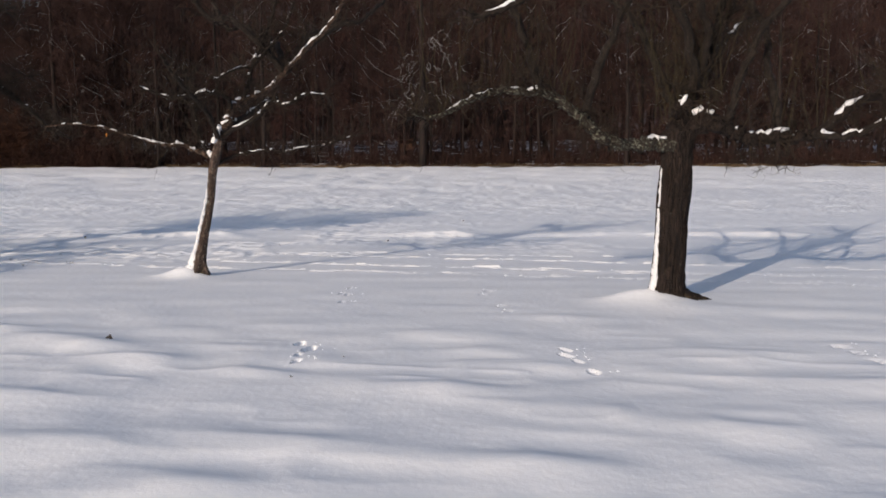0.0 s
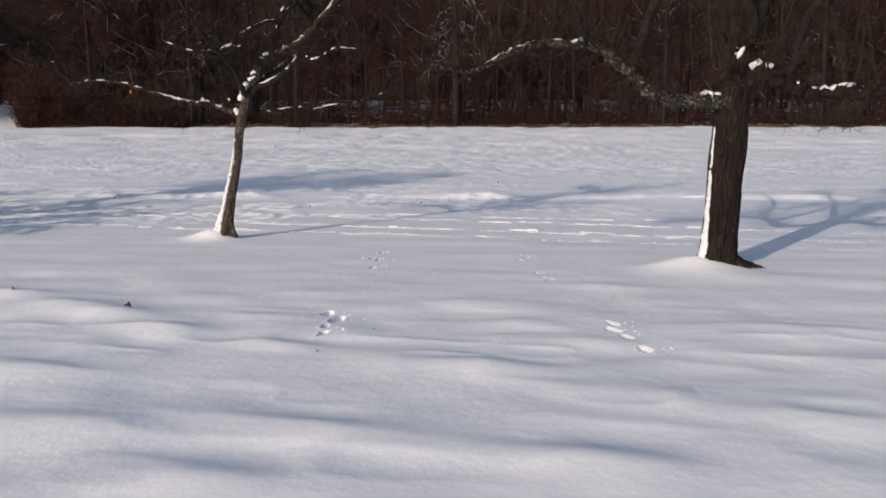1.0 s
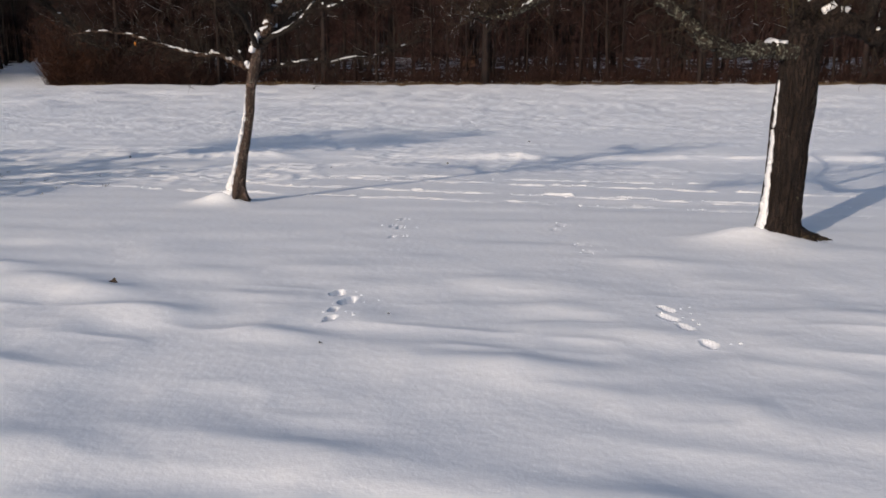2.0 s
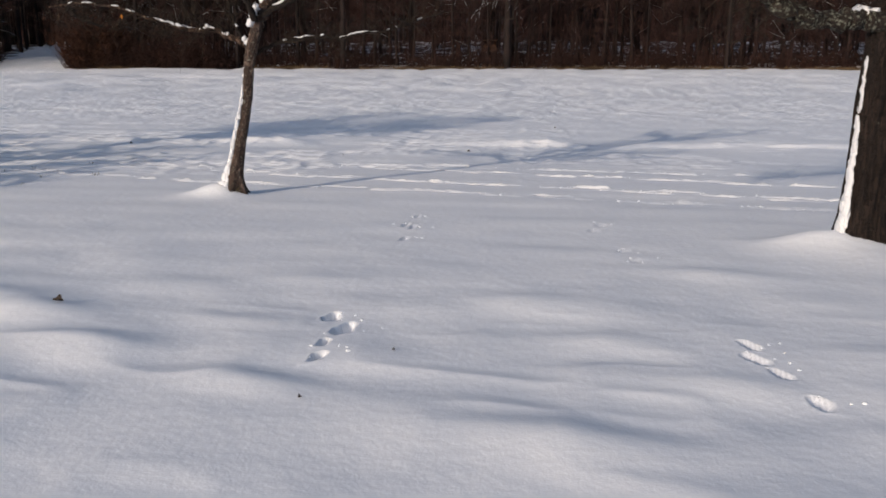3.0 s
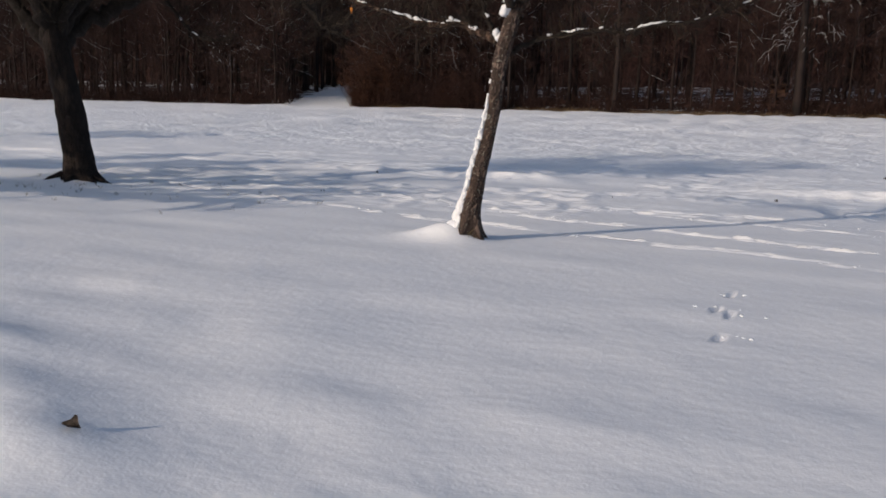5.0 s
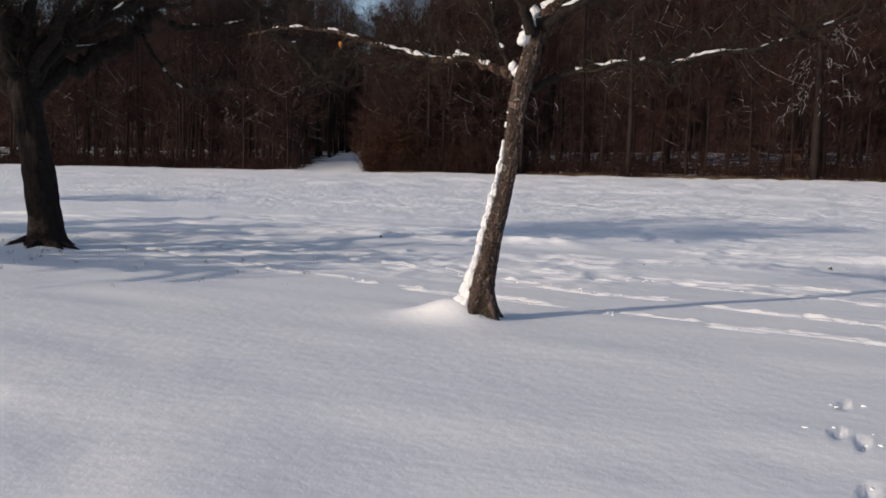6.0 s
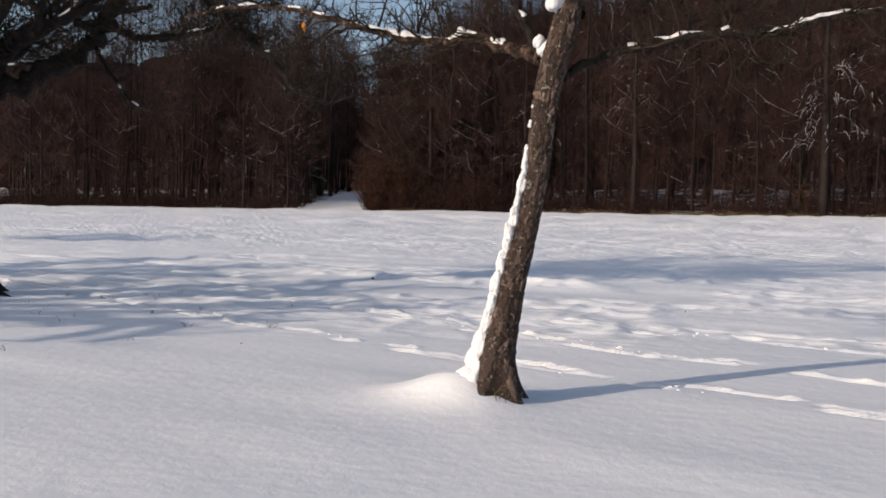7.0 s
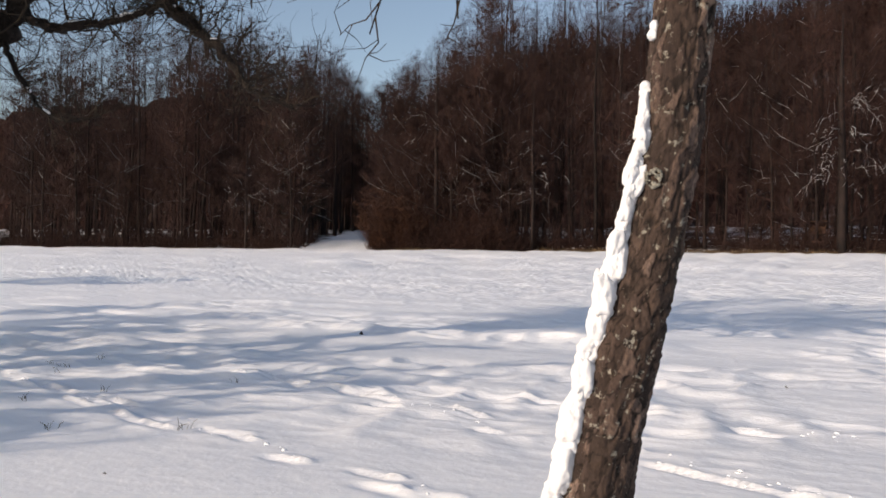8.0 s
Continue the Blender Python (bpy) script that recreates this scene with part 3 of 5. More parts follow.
# ---- the leaning apple tree ----
def leaning_apple_tree():
    rng = random.Random(11)
    t = thing("apple_tree", *TREE1, "leaning apple tree with snow plastered up its flaky trunk", "tree", "orchard trees", 0.0)
    Y = 13.78
    trunk_mesh(t, [(-4.085, 13.76, 0.0), (-4.065, 13.76, 0.3), (-4.033, 13.77, 0.5), (-3.998, 13.77, 0.7), (-3.958, 13.78, 0.89), (-3.913, 13.78, 1.1), (-3.868, 13.78, 1.35), (-3.845, 13.79, 1.6), (-3.815, 13.79, 1.82), (-3.75, 13.80, 2.08), (-3.70, 13.8, 2.28)],
               [(0, 0.105), (0.1, 0.096), (0.26, 0.085), (0.5, 0.073), (0.72, 0.071), (0.86, 0.082), (1.0, 0.074)], 132, 0.0065, M_FLAKY, 3.2, 0.006, 0.10, 2.0, 5.5, flakes=0.0075)
    twigs = Acc()
    kw = dict(rng=rng, twigs=twigs)
    limb(t, "limb", [(-3.72, 13.8, 2.2), (-3.635, 13.95, 2.53), (-3.577, 14.1, 2.775), (-3.405, 14.2, 2.93), (-3.23, 14.3, 3.01), (-2.87, 14.4, 3.27), (-2.58, 14.4, 3.60), (-2.23, 14.4, 3.94), (-1.89, 14.4, 4.31), (-1.62, 14.4, 4.85)],
         0.085, 0.026, M_BARK1, snow=[(0.0, 0.95)], twig_n=32, twig_len=0.45, power=0.6, **kw)
    limb(t, "limb", [(-3.57, 14.08, 2.74), (-3.62, 13.9, 2.98), (-3.91, 13.7, 3.02), (-4.09, 13.65, 2.96), (-4.51, 13.6, 2.96), (-4.9, 13.5, 3.1)], 0.044, 0.016, M_BARK3, snow=[(0.3, 1)], twig_n=22, twig_len=0.5, gap=0.25, **kw)
    limb(t, "limb", [(-3.40, 14.2, 2.93), (-3.31, 14.24, 3.2), (-3.23, 14.25, 3.56), (-3.08, 14.3, 3.94), (-2.88, 14.3, 4.5), (-2.8, 14.3, 4.9)], 0.044, 0.020, M_BARK3, snow=[(0, 0.5)], twig_n=22, twig_len=0.5, gap=0.5, **kw)
    limb(t, "limb", [(-3.25, 14.25, 3.5), (-3.42, 14.1, 3.47), (-3.58, 13.8, 3.34), (-3.72, 13.75, 3.25), (-4.0, 13.7, 3.35)], 0.024, 0.012, M_BARK3, snow=[(0.1, 0.8)], twig_n=10, twig_len=0.35, **kw)
    limb(t, "limb", [(-3.25, 14.25, 3.5), (-3.0, 14.28, 3.8), (-2.76, 14.3, 4.08), (-2.6, 14.3, 4.4), (-2.46, 14.3, 4.8)], 0.030, 0.014, M_BARK3, snow=[(0.1, 0.7)], twig_n=12, twig_len=0.4, gap=0.3, **kw)
    limb(t, "limb", [(-3.70, 13.75, 2.36), (-3.37, 13.65, 2.45), (-3.04, 13.6, 2.61), (-2.87, 13.55, 2.79), (-2.74, 13.55, 2.9), (-2.57, 13.5, 2.79), (-2.38, 13.5, 2.9), (-2.2, 13.5, 2.97), (-1.9, 13.5, 2.95)], 0.042, 0.015, M_BARK3, snow=[(0.1, 1)], twig_n=25, twig_len=0.4, gap=0.2, **kw)
    limb(t, "limb", [(-3.80, 13.82, 1.93), (-3.92, 13.92, 2.0), (-4.12, 14.03, 2.08), (-4.44, 14.15, 2.20), (-4.62, 14.2, 2.19), (-4.9, 14.2, 2.23), (-5.15, 14.2, 2.30), (-5.52, 14.2, 2.41), (-5.8, 14.2, 2.50), (-6.25, 14.15, 2.55), (-6.7, 14.1, 2.5)],
         0.042, 0.010, M_BARK1, snow=[(0.22, 0.95)], twig_n=58, twig_len=0.4, gap=0.16, fat=0.95, **kw)
    limb(t, "limb", [(-3.88, 13.85, 1.98), (-4.0, 13.85, 2.2), (-4.05, 13.85, 2.34), (-4.11, 13.85, 2.57), (-4.14, 13.9, 2.84), (-4.23, 13.95, 3.03), (-4.3, 14, 3.4)], 0.026, 0.009, M_BARK3, snow=[(0, 0.8)], twig_n=20, twig_len=0.4, gap=0.45, **kw)
    limb(t, "limb", [(-3.78, 13.85, 1.86), (-3.6, 13.98, 1.97), (-3.29, 14.06, 2.06), (-2.98, 14.1, 2.10), (-2.69, 14.1, 2.08), (-2.45, 14.1, 2.14), (-2.05, 14.1, 2.17), (-1.77, 14.1, 2.27), (-1.3, 14.05, 2.4)], 0.027, 0.010, M_BARK3, snow=[(0.2, 0.95)], twig_n=45, twig_len=0.4, gap=0.22, **kw)
    limb(t, "limb", [(-3.62, 13.9, 2.4), (-3.5, 14.2, 2.6), (-3.4, 14.6, 2.75), (-3.3, 15.1, 2.95), (-3.1, 15.6, 3.2)], 0.05, 0.020, M_BARK3, snow=[(0.2, 0.9)], twig_n=30, twig_len=0.5, gap=0.25, **kw)
    limb(t, "limb", [(-3.70, 13.7, 2.3), (-3.75, 13.4, 2.6), (-3.85, 13.0, 2.85), (-4.0, 12.6, 3.1), (-4.1, 12.2, 3.4)], 0.042, 0.018, M_BARK3, snow=[(0.2, 0.9)], twig_n=28, twig_len=0.45, gap=0.25, **kw)
    for k in range(5):
        a = 0.62 * k + 0.8 + rng.uniform(-0.15, 0.15)
        c, s, top = math.cos(a), math.sin(a), rng.uniform(4.1, 4.9)
        limb(t, "limb", [(-2.75, 14.4, 3.42), (-2.72 + 0.3 * c, 14.4 + 0.3 * s, 3.75), (-2.65 + 0.9 * c, 14.4 + 0.9 * s, 0.4 * top + 2.35), (-2.6 + 1.4 * c, 14.4 + 1.4 * s + rng.gauss(0, 0.15), 0.9 * top), (-2.5 + 1.8 * c, 14.4 + 1.8 * s, top)], 0.052, 0.034, M_BARK3, twig_n=10, twig_len=0.6, twig_r=0.014, **kw)
    twigs.make("crown", M_TWIG, t, "tangle of thin bare twigs")
    # snow blown onto one side of the trunk
    v, f = [], []
    h, k = 0.02, 0
    while h < 1.43:
        size = rng.uniform(0.030, 0.049) * (1.46 - 0.6 * h) + 0.05 * math.exp(-h / 0.10)
        if h > 1.0:
            size *= 0.85
        mid = float(np.interp(h, [0, 0.3, 0.5, 0.7, 0.89, 1.1, 1.35, 1.6], [-4.10, -4.065, -4.033, -3.998, -3.958, -3.913, -3.868, -3.845]))
        side = -0.096 + 0.037 * min(h, 1.2) - 0.035 * math.exp(-h / 0.12) + rng.uniform(-0.009, 0.007)
        clump(v, f, (mid + side, 13.735 + rng.uniform(-0.018, 0.012), h), (size * 0.62, size * 0.85, size * rng.uniform(0.9, 1.5)), k, rng.uniform(-14, 14) + 10)
        h += size * rng.uniform(0.5, 0.9) * (1.7 if rng.random() < 0.14 else 1)
        k += 3.7
    for x, h, sx, sz in ((-4.22, 0.13, 0.085, 0.09), (-4.30, 0.08, 0.12, 0.075), (-4.44, 0.05, 0.17, 0.055), (-4.19, 0.24, 0.055, 0.10), (-4.165, 0.34, 0.045, 0.09)):
        blob(v, f, (x, 13.735, h), (sx, sx * 0.9, sz), rng, x * 7)
    for h, r in ((1.46, 0.014), (1.585, 0.011), (1.605, 0.009), (1.69, 0.008)):
        clump(v, f, (-3.914 + (h - 1.5) * 0.12, 13.745, h), (r, r * 1.1, r * 1.2), h * 9, 20)
    for x, y, h, r in ((-3.83, 13.86, 2.02, 0.04), (-3.86, 13.84, 2.06, 0.03), (-3.74, 13.76, 2.26, 0.05), (-3.70, 13.76, 2.36, 0.05), (-3.67, 13.77, 2.45, 0.04)):
        clump(v, f, (x - 0.03, y - 0.03, h), (r * 0.9, r * 0.9, r * 1.2), h * 5, 25)
    tagged(mesh_object("snow_plaster", v, f, M_SNOW, t, "lumpy snow stuck to the trunk"), kind="stuff")
    # lichen-ringed knot
    v, f = [], []
    for k in range(46):
        a, q = rng.uniform(0, 6.28), 0.019 * math.sqrt(rng.uniform(0.2, 1))
        r = rng.uniform(0.0018, 0.0042)
        clump(v, f, (-3.892 + q * math.cos(a), 13.704, 1.252 + 1.2 * q * math.sin(a)), (r * 1.3, r * 0.9, r), k * 2.3, rng.uniform(-60, 60))
    tagged(mesh_object("lichen_knot", v, f, M_LICHEN, t, "pale lichen crust round a knot"), kind="stuff")
    # last dry leaf
    v = [(-5.728, 14.16, 2.375), (-5.71, 14.15, 2.40), (-5.69, 14.16, 2.378), (-5.71, 14.17, 2.33), (-5.70, 14.13, 2.355)]
    mesh_object("dry_leaf", v, [(0, 4, 1), (1, 4, 2), (2, 4, 3), (3, 4, 0)], M_LEAF, t, "one orange dry leaf")
    return t


# ---- the thick pollarded apple tree ----
def thick_apple_tree():
    rng = random.Random(23)
    t = thing("apple_tree", *TREE2, "old thick apple tree with long snowy side limbs and upright shoots", "tree", "orchard trees", 0.0)
    trunk_mesh(t, [(2.925, 10.94, 0.06), (2.94, 10.93, 0.5), (2.955, 10.92, 1.0), (2.985, 10.9, 1.6), (2.99, 10.9, 1.95), (3.0, 10.9, 2.12), (3.03, 10.9, 2.28)],
               [(0, 0.222), (0.2, 0.212), (0.6, 0.203), (0.85, 0.205), (0.93, 0.205), (1.0, 0.13)], 120, 0.022, M_BARK2, 9, 0.034, 0.06, 5.0)
    twigs = Acc()
    kw = dict(rng=rng, twigs=twigs)
    left, _ = limb(t, "limb", [(2.9, 10.85, 2.02), (2.65, 10.75, 2.06), (2.22, 10.65, 2.04), (1.93, 10.6, 2.16), (1.68, 10.6, 2.4), (1.39, 10.6, 2.60), (1.07, 10.6, 2.70), (0.72, 10.6, 2.72), (0.44, 10.55, 2.65), (0.08, 10.5, 2.47), (-0.15, 10.5, 2.38), (-0.4, 10.5, 2.42)],
         0.10, 0.02, M_BARK4, snow=[(0.05, 0.12), (0.48, 0.62), (0.66, 0.85)], twig_n=96, twig_len=0.55, power=0.8, gap=0.2, fat=0.55, **kw)
    up, _ = limb(t, "limb", [(2.99, 10.9, 2.05), (3.03, 10.9, 2.3), (3.07, 10.91, 2.5), (3.13, 10.92, 2.7), (3.24, 10.95, 2.9), (3.42, 11.0, 3.17), (3.63, 11.05, 3.6), (3.77, 11.1, 3.95), (3.9, 11.1, 4.5)], 0.165, 0.02, M_BARK2, snow=[(0.22, 0.32)], twig_n=64, twig_len=0.6, power=0.62, fat=0.22, **kw)
    right, rr = limb(t, "limb", [(3.1, 10.88, 2.2), (3.3, 10.85, 2.36), (3.45, 10.8, 2.33), (3.66, 10.8, 2.23), (3.88, 10.8, 2.13), (4.32, 10.8, 2.16), (4.69, 10.8, 2.18), (5.18, 10.8, 2.50), (5.67, 10.8, 2.77), (6.2, 10.8, 3.1), (6.7, 10.8, 3.2)], 0.115, 0.035, M_BARK2, snow=[(0.08, 0.17), (0.33, 1.0)], twig_n=64, twig_len=0.6, gap=0.07, fat=0.6, **kw)
    limb(t, "limb", [(4.69, 10.78, 2.18), (5.12, 10.7, 2.15), (5.41, 10.65, 2.27), (5.68, 10.6, 2.41), (6.1, 10.5, 2.6), (6.6, 10.4, 2.65)], 0.05, 0.02, M_BARK3, snow=[(0.05, 0.9)], twig_n=42, twig_len=0.5, gap=0.06, **kw)
    limb(t, "limb", [(3.05, 11.0, 2.2), (3.0, 11.3, 2.7), (2.9, 11.7, 3.2), (2.8, 12.1, 3.7), (2.5, 12.6, 4.2), (2.2, 13.0, 4.5)], 0.07, 0.03, M_BARK3, twig_n=58, twig_len=0.6, gap=0.2, **kw)
    limb(t, "limb", [(3.22, 10.9, 2.8), (3.0, 10.6, 3.5), (2.4, 10.3, 4.15), (1.7, 10.1, 4.2), (1.1, 10.0, 3.85), (0.75, 10.0, 3.62), (0.3, 10.0, 3.5)], 0.065, 0.03, M_BARK3, snow=[(0.66, 0.95)], twig_n=58, twig_len=0.6, gap=0.2, **kw)
    for k, (bx, by, bz) in enumerate([tuple(q) for q in (left[len(left) // 3], left[len(left) // 2], up[len(up) // 2], up[2 * len(up) // 3], up[-3], right[len(right) // 4], right[len(right) // 2])]):
        a = 2.4 * k + rng.uniform(-0.4, 0.4)
        c, s, top = math.cos(a), math.sin(a), rng.uniform(4.6, 5.8)
        limb(t, "limb", [(bx, by, bz), (bx + 0.2 * c, by + 0.2 * s, bz + 0.25 * (top - bz)), (bx + 0.5 * c + rng.gauss(0, 0.15), by + 0.5 * s, bz + 0.5 * (top - bz)), (bx + 1.1 * c, by + 1.1 * s + rng.gauss(0, 0.2), bz + 0.8 * (top - bz)), (bx + 1.7 * c, by + 1.7 * s, top)], 0.055, 0.028, M_BARK3, twig_n=14, twig_len=0.55, **kw)
    limb(t, "limb", [(3.1, 11.0, 2.2), (3.3, 11.3, 2.7), (3.6, 11.7, 3.2), (4.0, 12.1, 3.6), (4.5, 12.5, 4.0)], 0.065, 0.03, M_BARK3, snow=[(0.3, 0.9)], twig_n=48, twig_len=0.6, gap=0.3, **kw)
    # drooping spray under the side limb
    for k in range(15):
        grow(twigs, (3.9 + 0.035 * k, 10.75, 2.08), (rng.uniform(-0.2, 0.7), rng.uniform(-0.4, 0.2), -0.6), rng.uniform(0.25, 0.5), 0.009, 1, rng, -0.02, 0.3, (0, 3, 2))
    # upright water shoots
    for k in range(110):
        if k % 3 == 0:
            p = left[rng.randrange(len(left) // 3, len(left))]
        elif k % 3 == 1:
            p = Vector((3.05 + rng.gauss(0, 0.2), 10.9 + rng.gauss(0, 0.15), 2.45 + rng.gauss(0, 0.12)))
        else:
            p = (right + up)[rng.randrange(6, len(right) + len(up))]
        shoot = Acc()
        grow(shoot, p, (rng.gauss(0, 0.25), rng.gauss(0, 0.25), 1), rng.uniform(0.7, 2.1), rng.uniform(0.003, 0.006), 1, rng, 0.10, 0.08, (0, 2, 1), 0.3, (20, 45))
        shoot.make("shoot", M_SHOOT, t)
    twigs.make("crown", M_TWIG, t, "dense gnarled twigs")
    v, f = [], []
    h = 0.03
    while h < 1.75:
        size = rng.uniform(0.85, 1.15) * float(np.interp(h, [0, 0.3, 0.8, 1.3, 1.75], [0.11, 0.075, 0.05, 0.03, 0.018]))
        mid = float(np.interp(h, [0, 0.5, 1.1, 1.6, 2], [2.925, 2.94, 2.96, 2.985, 2.99]))
        if h < 1.15 or rng.random() < 0.45:
            clump(v, f, (mid - 0.192 - 0.05 * math.exp(-h / 0.2), 10.88 + rng.uniform(-0.02, 0.02), h), (size * 0.36, size * 0.9, size * rng.uniform(1.2, 1.7)), h * 7, rng.uniform(-15, 15))
        h += size * rng.uniform(0.5, 0.8)
    clump(v, f, (2.78, 10.82, 2.13), (0.06, 0.05, 0.022), 3, -10)
    clump(v, f, (3.05, 10.81, 2.62), (0.024, 0.02, 0.07), 4, 30)
    tagged(mesh_object("snow_plaster", v, f, M_SNOW, t, "snow stuck to the trunk"), kind="stuff")
    return t


# ---- the third apple tree, leaning away ----
def far_apple_tree():
    rng = random.Random(37)
    t = thing("apple_tree", *TREE3, "dark old apple tree leaning aside, one arched limb with snow", "tree", "orchard trees", 0.1)
    trunk_mesh(t, [(-12.29, 16.5, 0.05), (-12.33, 16.5, 0.45), (-12.45, 16.52, 0.9), (-12.58, 16.55, 1.35), (-12.76, 16.58, 1.9), (-12.88, 16.6, 2.4), (-12.93, 16.62, 2.85)],
               [(0, 0.275), (0.15, 0.25), (0.5, 0.235), (0.8, 0.215), (1.0, 0.15)], 48, 0.04, M_BARK2, 8, 0.02, 0.09, 8.0)
    twigs = Acc()
    kw = dict(rng=rng, twigs=twigs)
    limb(t, "limb", [(-12.98, 16.62, 2.15), (-13.0, 17.1, 2.6), (-12.6, 17.8, 3.1), (-12.15, 18.2, 3.58), (-11.88, 18.2, 3.95), (-11.2, 18.2, 4.35), (-10.4, 18.2, 4.25), (-9.71, 18.2, 3.7), (-9.33, 18.2, 3.41), (-8.9, 18.2, 3.06), (-8.6, 18.2, 2.72), (-8.09, 18.2, 2.5)],
         0.15, 0.02, M_BARK3, snow=[(0.55, 0.85)], twig_n=150, twig_len=0.6, power=1.2, gap=0.25, fat=0.4, **kw)
    limb(t, "limb", [(-12.4, 18.0, 3.3), (-12.8, 18.15, 3.36), (-13.3, 18.2, 3.34), (-14.1, 18.2, 3.29), (-14.9, 18.2, 3.09), (-15.6, 18.2, 2.8)], 0.06, 0.02, M_BARK3, snow=[(0.1, 0.95)], twig_n=49, twig_len=0.5, gap=0.06, fat=0.7, **kw)
    limb(t, "limb", [(-11.9, 18.2, 3.9), (-11.24, 18.1, 3.56), (-10.56, 18.1, 3.52), (-9.94, 18.1, 3.56), (-9.42, 18.0, 3.62), (-8.7, 17.9, 3.9)], 0.06, 0.012, M_BARK3, snow=[(0.3, 0.7)], twig_n=82, twig_len=0.5, gap=0.4, **kw)
    limb(t, "limb", [(-12.1, 18.2, 3.5), (-11.7, 18.1, 3.1), (-11.3, 18.0, 2.75), (-10.8, 17.9, 2.5), (-10.2, 17.9, 2.5)], 0.035, 0.010, M_BARK3, snow=[(0.4, 0.7)], twig_n=35, twig_len=0.45, gap=0.5, **kw)
    limb(t, "limb", [(-13.0, 16.6, 2.25), (-13.5, 16.4, 2.9), (-14.1, 16.2, 3.5), (-14.8, 16, 4.1), (-15.6, 15.8, 4.7)], 0.13, 0.03, M_BARK3, snow=[(0.3, 0.9)], twig_n=68, twig_len=0.7, gap=0.3, **kw)
    limb(t, "limb", [(-13.0, 16.65, 2.3), (-12.9, 17.2, 3.0), (-12.7, 17.8, 3.7), (-12.3, 18.4, 4.4), (-11.9, 19.0, 5.0)], 0.11, 0.03, M_BARK3, snow=[(0.3, 0.9)], twig_n=68, twig_len=0.7, gap=0.3, **kw)
    limb(t, "limb", [(-13.0, 16.6, 2.3), (-12.8, 16.2, 3.0), (-12.4, 15.8, 3.6), (-11.8, 15.4, 4.2), (-11.0, 15.0, 4.6), (-10.0, 14.8, 4.7)], 0.11, 0.025, M_BARK3, snow=[(0.3, 0.9)], twig_n=82, twig_len=0.7, gap=0.3, **kw)
    limb(t, "limb", [(-11.7, 18.2, 4.1), (-11.4, 18.0, 4.6), (-10.9, 17.6, 5.1), (-10.2, 17.2, 5.5)], 0.06, 0.015, M_BARK3, snow=[(0.3, 0.9)], twig_n=55, twig_len=0.6, gap=0.3, **kw)
    # the high crown
    for k in range(12):
        a = 2 * math.pi * (k + rng.uniform(-0.3, 0.3)) / 12
        c, s = math.cos(a), math.sin(a)
        reach, top = rng.uniform(2.6, 3.8), rng.uniform(4.4, 6.2)
        line, _ = limb(t, "limb", [(-12.97, 16.62, 2.2 + 0.02 * k), (-12.95 + 0.5 * c, 16.65 + 0.5 * s, 3.0 + 0.05 * k), (-12.9 + 0.5 * reach * c, 16.7 + 0.5 * reach * s, 0.6 * top + 1.0), (-12.8 + 0.8 * reach * c, 16.8 + 0.8 * reach * s, top), (-12.7 + reach * c, 16.9 + reach * s, top + 0.3)],
             0.10, 0.03, M_BARK3, snow=[(0.4, 0.9)], twig_n=34, twig_len=0.85, twig_r=0.017, gap=0.3, kids=(4, 2), fat=0.5, **kw)
        for m in range(3):
            p = line[int(len(line) * rng.uniform(0.35, 0.85))]
            q = Vector((c + rng.gauss(0, 0.8), s + rng.gauss(0, 0.8), rng.uniform(-0.2, 0.7))).normalized() * rng.uniform(0.9, 1.7)
            limb(t, "limb", [p, p + q * 0.4 + Vector((0, 0, 0.12)), p + q * 0.75, p + q], 0.06, 0.03, M_BARK3, twig_n=8, twig_len=0.6, twig_r=0.015, kids=(2, 2), **kw)
    twigs.make("crown", M_TWIG, t, "dark tangle of twigs")
    return t


leaning_apple_tree()
thick_apple_tree()
far_apple_tree()


